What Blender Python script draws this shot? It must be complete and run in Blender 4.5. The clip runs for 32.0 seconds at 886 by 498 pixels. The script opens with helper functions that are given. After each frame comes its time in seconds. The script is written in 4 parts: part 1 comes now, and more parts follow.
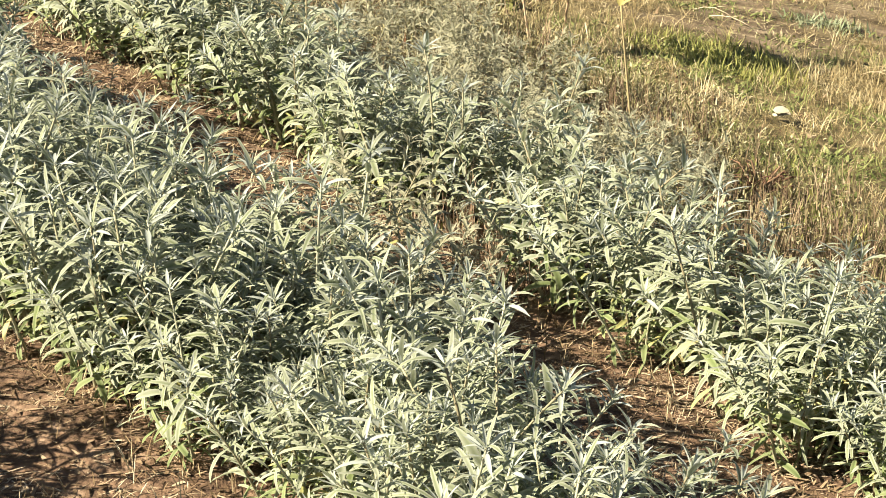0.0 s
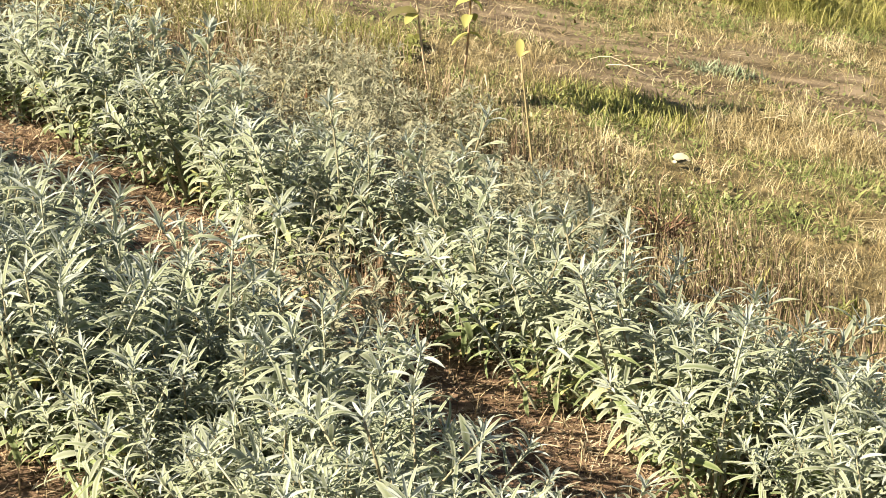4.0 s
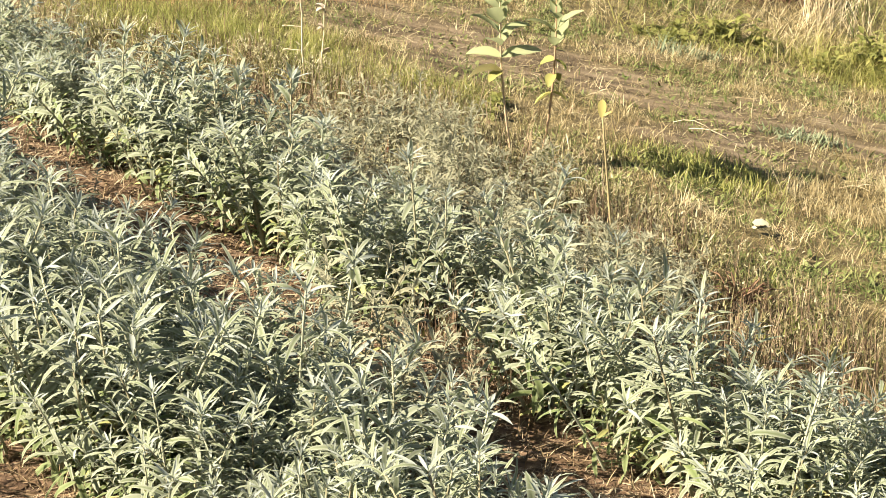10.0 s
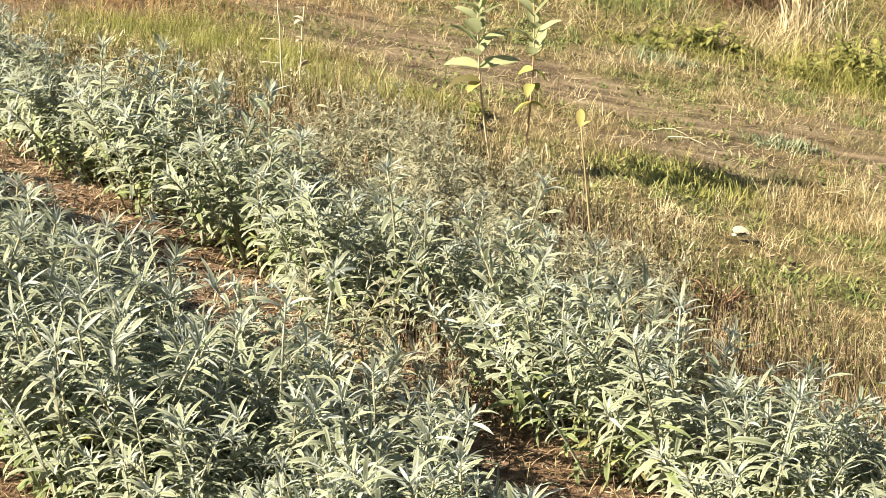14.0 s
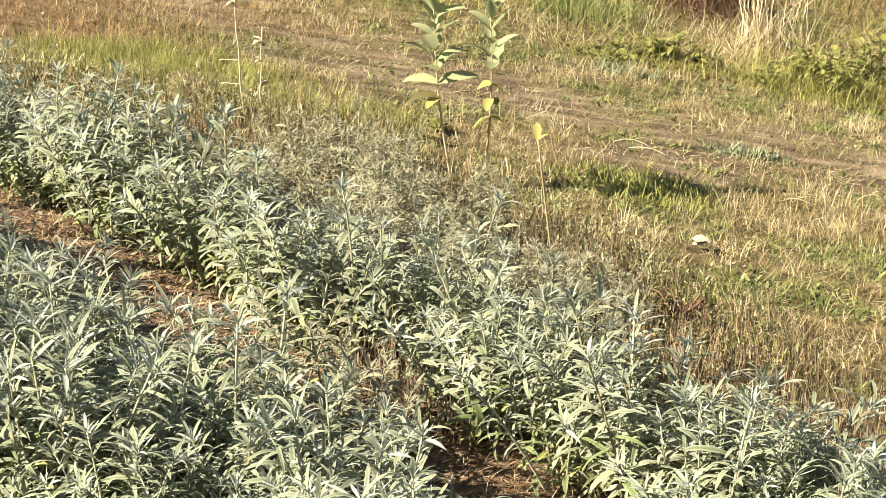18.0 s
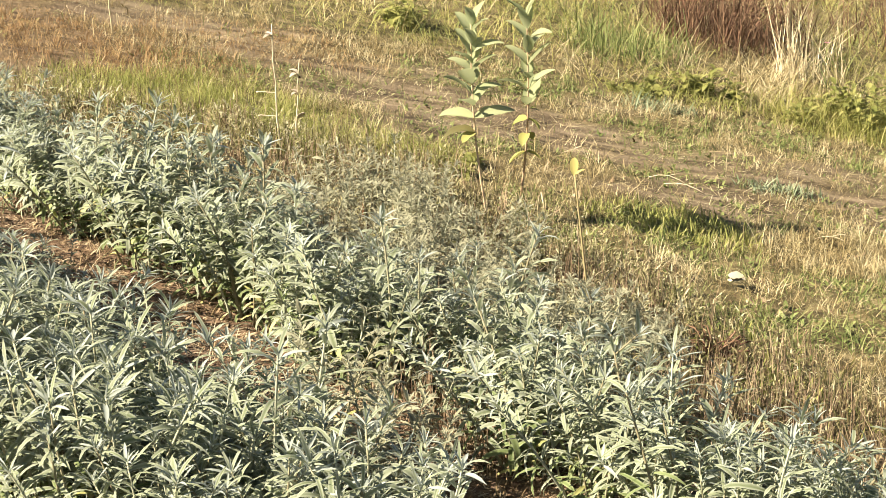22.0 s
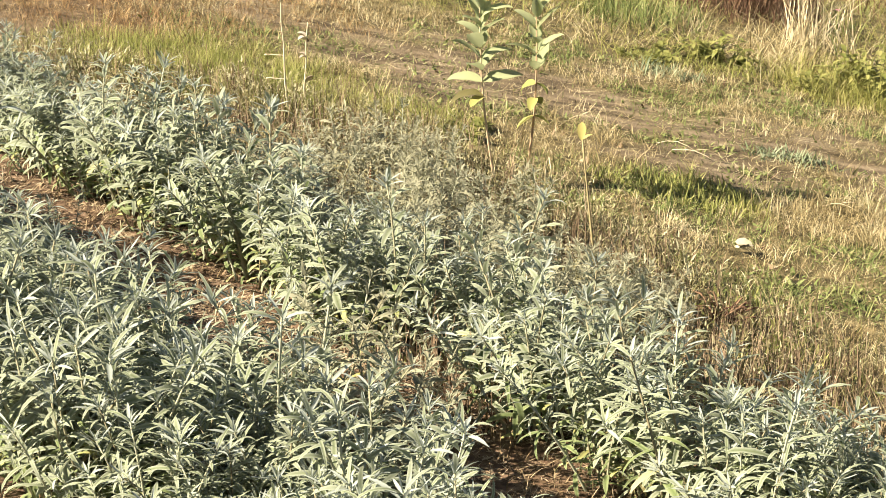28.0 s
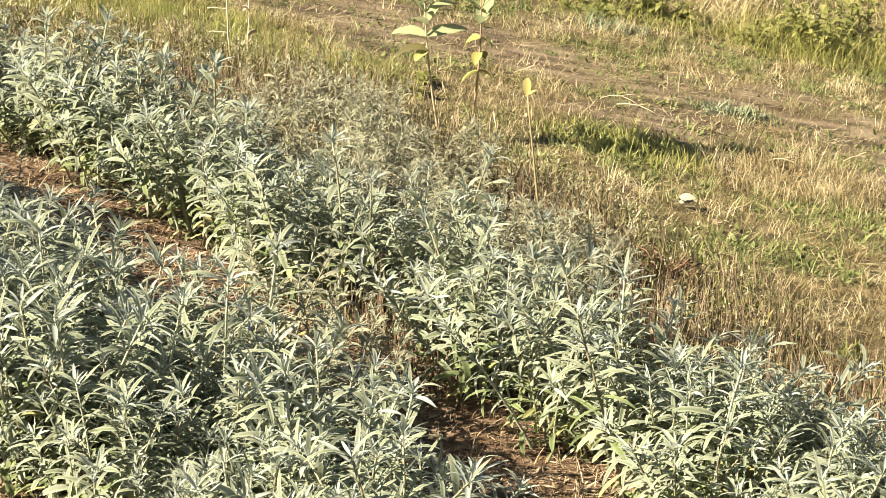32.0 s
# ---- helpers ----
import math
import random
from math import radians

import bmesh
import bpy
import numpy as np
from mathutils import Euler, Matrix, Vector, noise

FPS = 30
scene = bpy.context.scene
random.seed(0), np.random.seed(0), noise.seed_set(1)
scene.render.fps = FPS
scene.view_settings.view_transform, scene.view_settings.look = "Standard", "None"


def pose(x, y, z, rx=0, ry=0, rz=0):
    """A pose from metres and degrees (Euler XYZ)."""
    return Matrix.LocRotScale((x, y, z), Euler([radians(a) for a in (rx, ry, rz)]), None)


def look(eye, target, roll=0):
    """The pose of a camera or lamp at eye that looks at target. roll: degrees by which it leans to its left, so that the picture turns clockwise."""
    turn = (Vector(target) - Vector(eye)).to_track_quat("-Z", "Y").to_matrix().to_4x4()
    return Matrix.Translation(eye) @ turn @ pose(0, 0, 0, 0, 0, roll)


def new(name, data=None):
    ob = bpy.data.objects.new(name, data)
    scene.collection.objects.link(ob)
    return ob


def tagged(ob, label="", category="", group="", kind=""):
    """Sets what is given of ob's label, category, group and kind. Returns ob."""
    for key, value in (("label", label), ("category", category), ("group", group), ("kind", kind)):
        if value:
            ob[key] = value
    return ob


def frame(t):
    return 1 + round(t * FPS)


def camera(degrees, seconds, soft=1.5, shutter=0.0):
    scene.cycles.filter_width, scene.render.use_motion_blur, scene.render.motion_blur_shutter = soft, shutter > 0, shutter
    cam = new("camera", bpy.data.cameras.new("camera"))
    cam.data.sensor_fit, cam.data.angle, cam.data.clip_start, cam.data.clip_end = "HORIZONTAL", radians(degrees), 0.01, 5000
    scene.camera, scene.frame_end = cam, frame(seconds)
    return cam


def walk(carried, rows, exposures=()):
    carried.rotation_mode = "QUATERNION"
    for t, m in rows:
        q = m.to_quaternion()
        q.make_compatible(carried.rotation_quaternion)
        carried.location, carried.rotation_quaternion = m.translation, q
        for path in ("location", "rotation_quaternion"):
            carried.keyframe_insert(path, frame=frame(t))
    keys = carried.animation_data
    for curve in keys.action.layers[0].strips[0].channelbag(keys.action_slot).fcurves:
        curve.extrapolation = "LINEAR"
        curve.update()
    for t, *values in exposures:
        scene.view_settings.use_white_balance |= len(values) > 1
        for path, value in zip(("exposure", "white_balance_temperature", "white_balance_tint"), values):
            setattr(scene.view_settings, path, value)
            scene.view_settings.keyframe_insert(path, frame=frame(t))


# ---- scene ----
# ------------------------------------------------------------------ camera
PATH = [
    (0, 0.0065, 0.0275, 2.0714, 68.329, 1.580, 2.486),
    (0.5, 0.0025, 0.0361, 2.0689, 68.963, 1.749, 2.229),
    (1, -0.0034, 0.0354, 2.0730, 69.081, 1.896, 1.717),
    (1.5, -0.0101, 0.0425, 2.0767, 69.188, 1.899, 0.933),
    (2, -0.0283, 0.0421, 2.0737, 69.261, 2.065, 0.021),
    (2.5, -0.0397, 0.0281, 2.0783, 69.126, 1.830, -0.793),
    (4.5, -0.0157, 0.0116, 2.0794, 69.894, 1.712, -0.338),
    (5, -0.0132, 0.0072, 2.0783, 70.186, 1.329, 0.014),
    (5.5, -0.0108, 0.0050, 2.0834, 70.410, 1.052, 0.318),
    (6, -0.0126, 0.0055, 2.0804, 70.803, 1.123, 0.604),
    (6.5, -0.0120, 0.0061, 2.0814, 70.997, 1.208, 0.816),
    (7, -0.0097, 0.0132, 2.0812, 71.048, 1.109, 1.015),
    (7.5, -0.0076, 0.0154, 2.0777, 71.151, 1.145, 1.161),
    (8, -0.0050, 0.0126, 2.0810, 71.163, 1.181, 1.337),
    (8.5, -0.0100, 0.0132, 2.0834, 71.170, 1.060, 1.530),
    (9, -0.0107, 0.0136, 2.0802, 71.282, 0.976, 1.749),
    (9.5, -0.0100, 0.0134, 2.0774, 71.313, 0.967, 1.922),
    (10, -0.0074, 0.0126, 2.0738, 71.201, 0.757, 2.101),
    (10.5, -0.0096, 0.0126, 2.0724, 70.774, 0.398, 2.144),
    (11, -0.0056, 0.0061, 2.0777, 70.533, 0.543, 2.061),
    (11.5, 0.0049, -0.0013, 2.0794, 70.638, 0.804, 1.963),
    (12, 0.0066, -0.0092, 2.0795, 70.900, 0.999, 1.826),
    (12.5, 0.0053, -0.0065, 2.0768, 71.078, 1.017, 1.789),
    (13, 0.0000, 0.0000, 2.0776, 71.202, 1.150, 1.644),
    (13.5, -0.0010, 0.0077, 2.0761, 71.294, 1.184, 1.555),
    (15.5, 0.0076, 0.0026, 2.0836, 72.243, 1.873, 1.233),
    (16, 0.0181, -0.0029, 2.0860, 72.396, 2.177, 1.169),
    (16.5, 0.0335, 0.0016, 2.0822, 72.327, 2.467, 0.386),
    (17, 0.0394, -0.0083, 2.0846, 72.234, 2.256, -0.155),
    (17.5, 0.0430, -0.0072, 2.0858, 71.998, 2.366, 0.169),
    (18, 0.0496, -0.0089, 2.0854, 71.808, 2.463, 0.463),
    (18.5, 0.0516, -0.0127, 2.0866, 71.757, 2.743, 0.834),
    (19, 0.0485, -0.0155, 2.0874, 71.799, 2.808, 1.058),
    (19.5, 0.0431, -0.0122, 2.0867, 71.926, 2.801, 1.177),
    (20, 0.0418, -0.0131, 2.0861, 72.168, 2.658, 1.253),
    (20.5, 0.0404, -0.0163, 2.0886, 72.352, 2.574, 1.250),
    (21, 0.0326, -0.0170, 2.0898, 72.533, 2.405, 1.250),
    (21.5, 0.0259, -0.0131, 2.0899, 72.667, 2.165, 1.267),
    (22, 0.0256, -0.0113, 2.0863, 72.739, 2.104, 1.326),
    (22.5, 0.0251, -0.0108, 2.0896, 72.667, 1.928, 1.453),
    (23, 0.0234, -0.0109, 2.0888, 72.637, 1.809, 1.550),
    (23.5, 0.0199, -0.0102, 2.0881, 72.599, 1.758, 1.612),
    (24, 0.0174, -0.0038, 2.0849, 72.585, 1.728, 1.683),
    (24.5, 0.0162, -0.0014, 2.0848, 72.478, 1.679, 1.743),
    (25, 0.0193, -0.0002, 2.0844, 72.345, 1.801, 1.758),
    (25.5, 0.0217, -0.0006, 2.0837, 72.230, 1.901, 1.758),
    (27.5, 0.0319, -0.0055, 2.0846, 71.959, 1.958, 1.735),
    (28, 0.0338, -0.0065, 2.0773, 71.869, 1.765, 1.703),
    (28.5, 0.0325, -0.0020, 2.0705, 71.454, 1.405, 1.458),
    (29, 0.0300, -0.0018, 2.0729, 71.077, 1.275, 1.174),
    (29.5, 0.0275, 0.0007, 2.0701, 70.916, 1.211, 0.989),
    (30, 0.0275, 0.0013, 2.0706, 70.764, 1.310, 0.816),
    (30.5, 0.0246, 0.0083, 2.0731, 70.532, 1.292, 0.702),
    (31, 0.0234, 0.0150, 2.0780, 70.316, 1.209, 0.593),
    (31.5, 0.0233, 0.0156, 2.0872, 70.196, 1.115, 0.470),
    (32, 0.0220, 0.0095, 2.0916, 70.490, 1.239, 0.229),
]
cam = camera(23.0, 32.0, soft=0.9)
walk(cam, [(t, pose(*p)) for t, *p in PATH])

# ------------------------------------------------------------------ light
SUN_FROM = Vector((-0.94, -0.33, 0.0)).normalized()
SUN_HEIGHT = radians(40)
world = bpy.data.worlds.new("world")
scene.world = world
world.use_nodes = True
wn = world.node_tree.nodes
sky = wn.new("ShaderNodeTexSky")
sky.sky_type = "NISHITA"
sky.sun_disc = False
sky.sun_elevation = SUN_HEIGHT
sky.sun_rotation = math.atan2(SUN_FROM.x, SUN_FROM.y) % (2 * math.pi)
wn["Background"].inputs["Strength"].default_value = 0.029
world.node_tree.links.new(sky.outputs["Color"], wn["Background"].inputs["Color"])
sun_data = bpy.data.lights.new("sun", "SUN")
sun_data.energy, sun_data.angle, sun_data.color = 5.0, radians(0.53), (1.0, 0.88, 0.69)
sun = new("sun", sun_data)
sun_dir = SUN_FROM * math.cos(SUN_HEIGHT) + Vector((0, 0, math.sin(SUN_HEIGHT)))
sun.matrix_world = look(sun_dir * 40, (0, 0, 0))
scene.view_settings.exposure = 1.86

# ------------------------------------------------------------------ materials
def material(name, colours, rough=0.7, scale=60.0, bump=0.15, shine=0.3, through_light=0.0, spread=1.0, tint=None, rib_groove=None):
    """Colours are mixed by piece (random per object and per island), by tuft ("tone") and by fine noise; tint: a second, coarser stain colour."""
    m = bpy.data.materials.new(name)
    m.use_nodes = True
    n, l = m.node_tree.nodes, m.node_tree.links
    b = n["Principled BSDF"]
    info, geo = n.new("ShaderNodeObjectInfo"), n.new("ShaderNodeNewGeometry")
    add = n.new("ShaderNodeMath")
    add.operation = "ADD"
    l.new(info.outputs["Random"], add.inputs[0])
    l.new(geo.outputs["Random Per Island"], add.inputs[1])
    fr = n.new("ShaderNodeMath")
    fr.operation = "FRACT"
    l.new(add.outputs[0], fr.inputs[0])
    co = n.new("ShaderNodeTexCoord")
    tex = n.new("ShaderNodeTexNoise")
    tex.inputs["Scale"].default_value, tex.inputs["Detail"].default_value = scale, 5
    l.new(co.outputs["Object"], tex.inputs["Vector"])
    mix = n.new("ShaderNodeMath")
    mix.operation = "MULTIPLY_ADD"
    l.new(tex.outputs["Fac"], mix.inputs[0])
    mix.inputs[1].default_value = 0.5
    sub = n.new("ShaderNodeMath")
    sub.operation = "MULTIPLY_ADD"
    l.new(fr.outputs[0], sub.inputs[0])
    sub.inputs[1].default_value, sub.inputs[2].default_value = spread, -0.25 + 0.5 * (1 - spread)
    tone = n.new("ShaderNodeAttribute")
    tone.attribute_name = "tone"
    shift = n.new("ShaderNodeMath")
    shift.operation = "ADD"
    l.new(sub.outputs[0], shift.inputs[0])
    l.new(tone.outputs["Fac"], shift.inputs[1])
    l.new(shift.outputs[0], mix.inputs[2])
    ramp = n.new("ShaderNodeValToRGB")
    ramp.color_ramp.interpolation = "LINEAR"
    for i, c in enumerate(colours):
        e = ramp.color_ramp.elements[i] if i < 2 else ramp.color_ramp.elements.new(0.5)
        e.color = (*c, 1)
    for i, e in enumerate(ramp.color_ramp.elements):
        e.position = i / max(1, len(colours) - 1)
    for i, c in enumerate(colours):
        ramp.color_ramp.elements[i].color = (*c, 1)
    l.new(mix.outputs[0], ramp.inputs["Fac"])
    out = ramp.outputs["Color"]
    if tint:
        big = n.new("ShaderNodeTexNoise")
        big.inputs["Scale"].default_value, big.inputs["Detail"].default_value = scale / 9, 4
        l.new(co.outputs["Object"], big.inputs["Vector"])
        step = n.new("ShaderNodeMapRange")
        step.inputs["From Min"].default_value, step.inputs["From Max"].default_value = 0.5, 0.68
        l.new(big.outputs["Fac"], step.inputs["Value"])
        tm = n.new("ShaderNodeMixRGB")
        tm.inputs["Color2"].default_value = (*tint, 1)
        l.new(step.outputs["Result"], tm.inputs["Fac"])
        l.new(out, tm.inputs["Color1"])
        out = tm.outputs["Color"]
    if rib_groove:
        at = n.new("ShaderNodeAttribute")
        at.attribute_name = "rib_groove"
        pw = n.new("ShaderNodeMath")
        pw.operation = "POWER"
        l.new(at.outputs["Fac"], pw.inputs[0])
        pw.inputs[1].default_value = 1.2
        amount = n.new("ShaderNodeMath")
        amount.operation = "MULTIPLY"
        l.new(pw.outputs[0], amount.inputs[0])
        amount.inputs[1].default_value = 0.85
        rm = n.new("ShaderNodeMixRGB")
        rm.inputs["Color2"].default_value = (*rib_groove, 1)
        l.new(amount.outputs[0], rm.inputs["Fac"])
        l.new(out, rm.inputs["Color1"])
        out = rm.outputs["Color"]
    l.new(out, b.inputs["Base Color"])
    b.inputs["Roughness"].default_value = rough
    b.inputs["Specular IOR Level"].default_value = shine
    if bump:
        bp = n.new("ShaderNodeBump")
        bp.inputs["Strength"].default_value, bp.inputs["Distance"].default_value = bump, 0.002
        l.new(tex.outputs["Fac"], bp.inputs["Height"])
        l.new(bp.outputs["Normal"], b.inputs["Normal"])
    if through_light:
        tr = n.new("ShaderNodeBsdfTranslucent")
        l.new(out, tr.inputs["Color"])
        mx = n.new("ShaderNodeMixShader")
        mx.inputs["Fac"].default_value = through_light
        l.new(b.outputs[0], mx.inputs[1])
        l.new(tr.outputs[0], mx.inputs[2])
        l.new(mx.outputs[0], n["Material Output"].inputs["Surface"])
    return m


SAGE = material("sage_leaf_felt", [(0.162, 0.192, 0.10), (0.203, 0.233, 0.132), (0.246, 0.273, 0.172), (0.283, 0.307, 0.215)], 0.85, 90, 0.4, 0.10, 0.32, rib_groove=(0.405, 0.43, 0.333))
# older lower leaves are greener; darkened further to deepen the shade between shoots
SAGE_LOW = material("sage_lower_leaf", [(0.115, 0.155, 0.056), (0.155, 0.198, 0.075), (0.205, 0.245, 0.105)], 0.75, 90, 0.4, 0.18, 0.36, rib_groove=(0.29, 0.33, 0.178))
SAGE_TIP = material("sage_young_felt", [(0.265, 0.30, 0.25), (0.31, 0.343, 0.293), (0.355, 0.385, 0.34)], 0.85, 90, 0.3, 0.10, 0.34, rib_groove=(0.40, 0.435, 0.385))
SAGE_PALE = material("sage_seedling_leaf", [(0.20, 0.20, 0.118), (0.27, 0.265, 0.165), (0.35, 0.34, 0.23)], 0.85, 90, 0.3, 0.10, 0.35, rib_groove=(0.40, 0.395, 0.29))
SAGE_OLD = material("sage_yellowed_leaf", [(0.30, 0.31, 0.12), (0.42, 0.40, 0.16), (0.46, 0.40, 0.20)], 0.75, 80, 0.3, 0.25, 0.2)
SAGE_STEM = material("sage_woody_stem", [(0.20, 0.17, 0.10), (0.30, 0.29, 0.19), (0.37, 0.38, 0.28)], 0.85, 70, 0.4, 0.2)
DEAD_STEM = material("dead_brown_stem", [(0.125, 0.085, 0.053), (0.21, 0.15, 0.095), (0.33, 0.255, 0.17)], 0.9, 60, 0.3, 0.15)
STRAW = material("dry_straw", [(0.17, 0.13, 0.058), (0.28, 0.22, 0.105), (0.40, 0.33, 0.175), (0.53, 0.465, 0.29)], 0.75, 50, 0.2, 0.25, 0.15)
STUBBLE = material("grey_brown_stubble", [(0.17, 0.12, 0.065), (0.27, 0.20, 0.11), (0.37, 0.30, 0.18), (0.45, 0.40, 0.28)], 0.85, 60, 0.3, 0.15)
LITTER = material("litter_straw", [(0.085, 0.054, 0.03), (0.16, 0.108, 0.062), (0.26, 0.188, 0.115), (0.40, 0.32, 0.215)], 0.85, 50, 0.2, 0.2)
GRASS = material("green_grass_blade", [(0.10, 0.125, 0.034), (0.165, 0.195, 0.06), (0.25, 0.268, 0.095)], 0.65, 50, 0.2, 0.3, 0.25)
LIME = material("yellow_green_blade", [(0.21, 0.215, 0.055), (0.30, 0.29, 0.08), (0.40, 0.365, 0.135)], 0.6, 50, 0.2, 0.3, 0.25)
WEED = material("dark_weed_leaf", [(0.14, 0.153, 0.04), (0.215, 0.222, 0.064), (0.32, 0.305, 0.105)], 0.6, 60, 0.3, 0.25, 0.32)
BRUSH = material("dead_brush_stem", [(0.075, 0.04, 0.025), (0.13, 0.075, 0.045), (0.20, 0.13, 0.08)], 0.9, 60, 0.3, 0.15)
MILK_LEAF = material("milkweed_leaf_green", [(0.185, 0.222, 0.095), (0.24, 0.275, 0.13), (0.305, 0.335, 0.18)], 0.75, 60, 0.2, 0.15, 0.4, rib_groove=(0.38, 0.405, 0.235))
MILK_YELLOW = material("milkweed_leaf_yellow", [(0.22, 0.235, 0.06), (0.28, 0.285, 0.085), (0.34, 0.325, 0.11)], 0.65, 60, 0.2, 0.25, 0.3)
STALK_YELLOW = material("bright_yellow_leaf", [(0.36, 0.31, 0.10), (0.43, 0.375, 0.135), (0.49, 0.435, 0.175)], 0.65, 60, 0.2, 0.2, 0.2)
MILK_PALE = material("milkweed_leaf_pale", [(0.34, 0.32, 0.12), (0.45, 0.41, 0.20), (0.52, 0.47, 0.26)], 0.6, 60, 0.2, 0.35, 0.2)
MILK_STEM = material("milkweed_stem_reddish", [(0.38, 0.25, 0.15), (0.46, 0.33, 0.20), (0.52, 0.41, 0.27)], 0.6, 60, 0.2, 0.3)
POD = material("dry_pod_husk", [(0.40, 0.33, 0.25), (0.55, 0.49, 0.39), (0.68, 0.63, 0.54)], 0.8, 60, 0.3, 0.2)
PALE_STEM = material("bleached_stem", [(0.50, 0.42, 0.26), (0.60, 0.52, 0.36)], 0.8, 60, 0.2, 0.2)
PALE = material("bleached_leaf", [(0.26, 0.23, 0.15), (0.33, 0.295, 0.205), (0.40, 0.365, 0.27)], 0.8, 40, 0.4, 0.2)
FLOWER = material("pink_petal", [(0.46, 0.16, 0.20), (0.55, 0.27, 0.36), (0.60, 0.36, 0.46)], 0.6, 40, 0.1, 0.3)


def ground_material():
    m = bpy.data.materials.new("field_soil")
    m.use_nodes = True
    n, l = m.node_tree.nodes, m.node_tree.links
    b = n["Principled BSDF"]
    co = n.new("ShaderNodeTexCoord")

    def nz(scale, detail=6):
        t = n.new("ShaderNodeTexNoise")
        t.inputs["Scale"].default_value, t.inputs["Detail"].default_value = scale, detail
        l.new(co.outputs["Object"], t.inputs["Vector"])
        return t.outputs["Fac"]

    def ramp(fac, stops):
        r = n.new("ShaderNodeValToRGB")
        for i, (p, c) in enumerate(stops):
            e = r.color_ramp.elements[i] if i < 2 else r.color_ramp.elements.new(p)
            e.position, e.color = p, (*c, 1)
        l.new(fac, r.inputs["Fac"])
        return r.outputs["Color"]

    def attr(name):
        a = n.new("ShaderNodeAttribute")
        a.attribute_name = name
        return a.outputs["Fac"]

    def blend(f, a, c):
        x = n.new("ShaderNodeMixRGB")
        l.new(f, x.inputs["Fac"]), l.new(a, x.inputs["Color1"]), l.new(c, x.inputs["Color2"])
        return x.outputs["Color"]

    lawn = ramp(nz(14), [(0.3, (0.055, 0.046, 0.022)), (0.5, (0.12, 0.096, 0.045)), (0.7, (0.23, 0.18, 0.09))])
    bed = ramp(nz(30), [(0.3, (0.06, 0.04, 0.028)), (0.52, (0.15, 0.095, 0.06)), (0.72, (0.27, 0.19, 0.13))])
    mp = n.new("ShaderNodeMapping")
    mp.inputs["Rotation"].default_value, mp.inputs["Scale"].default_value = (0, 0, 0.42), (3.0, 14.0, 8.0)
    l.new(co.outputs["Object"], mp.inputs["Vector"])
    streak = n.new("ShaderNodeTexNoise")
    streak.inputs["Scale"].default_value, streak.inputs["Detail"].default_value = 1.0, 7
    l.new(mp.outputs["Vector"], streak.inputs["Vector"])
    bare = ramp(streak.outputs["Fac"], [(0.34, (0.07, 0.052, 0.032)), (0.5, (0.15, 0.112, 0.07)), (0.66, (0.235, 0.182, 0.12))])
    c = blend(attr("bed"), blend(attr("bare"), lawn, bare), bed)
    l.new(c, b.inputs["Base Color"])
    b.inputs["Roughness"].default_value = 0.95
    b.inputs["Specular IOR Level"].default_value = 0.15
    bp = n.new("ShaderNodeBump")
    bp.inputs["Strength"].default_value, bp.inputs["Distance"].default_value = 0.7, 0.012
    l.new(nz(70, 8), bp.inputs["Height"])
    l.new(bp.outputs["Normal"], b.inputs["Normal"])
    return m


# ------------------------------------------------------------------ the plan
ALONG, ACROSS = (-0.74, 0.67), (0.67, 0.74)   # the rows' way, and square to it


def uv(u, v):
    return u * ALONG[0] + v * ACROSS[0], u * ALONG[1] + v * ACROSS[1]


def to_uv(x, y):
    return x * ALONG[0] + y * ALONG[1], x * ACROSS[0] + y * ACROSS[1]


def level(c, lo, hi):
    """c, eased off to a constant outside lo..hi."""
    if c > hi:
        return hi + 2.0 * math.tanh((c - hi) / 2.0)
    if c < lo:
        return lo - 2.0 * math.tanh((lo - c) / 2.0)
    return c


def ground(x, y):
    """The height of the hillside, which falls to the right of the rows."""
    z = 0.409 - 0.198 * level(x, -3, 2.2) - 0.033 * level(y, -2, 12)
    z -= 0.058 * near(x * ACROSS[0] + y * ACROSS[1], 3.75, 99, 0.5) * max(0.0, min(1.0, (9.6 - y) / 3.0))
    u, v = to_uv(x, y)
    z -= 0.05 * near(v, 1.5, 1.86, 0.18)   # the furrow before the rows
    z += 0.03 * near(v, 2.75, 3.05, 0.2) * near(u, 3.3, 99, 0.3)
    z += 0.02 * noise.noise((x * 1.7, y * 1.7, 3.0)) + 0.009 * noise.noise((x * 7, y * 7, 9.0))
    return z


def near(v, a, b, soft):
    """1 within a..b, falling to 0 over soft."""
    return max(0.0, min(1.0, (v - a) / soft + 0.5)) * max(0.0, min(1.0, (b - v) / soft + 0.5))


def track_line(x):
    """The middle of the bare track, as y over x."""
    return 8.12 - 0.40 * (x + 0.4) if x > -0.4 else 8.12 - 0.75 * (x + 0.4)


def bareness(x, y):
    d = (y - track_line(x)) / 1.1
    w = noise.noise((x * 2.2, y * 3.0, 1.0)) * 0.45 + noise.noise((x * 6, y * 9, 1.0)) * 0.25
    return near(d + w, -0.42, 0.34, 0.4)


def bed_edge(u):
    """Where the planted bed ends across the rows."""
    return 3.62 + 0.12 * noise.noise((u * 1.5, 0.0, 5.0))


def bedness(x, y):
    u, v = to_uv(x, y)
    return max(near(v, -3, bed_edge(u), 0.25), 0.6 * near(v, 3.4, 4.35 + 0.2 * (u - 2.6), 0.4))


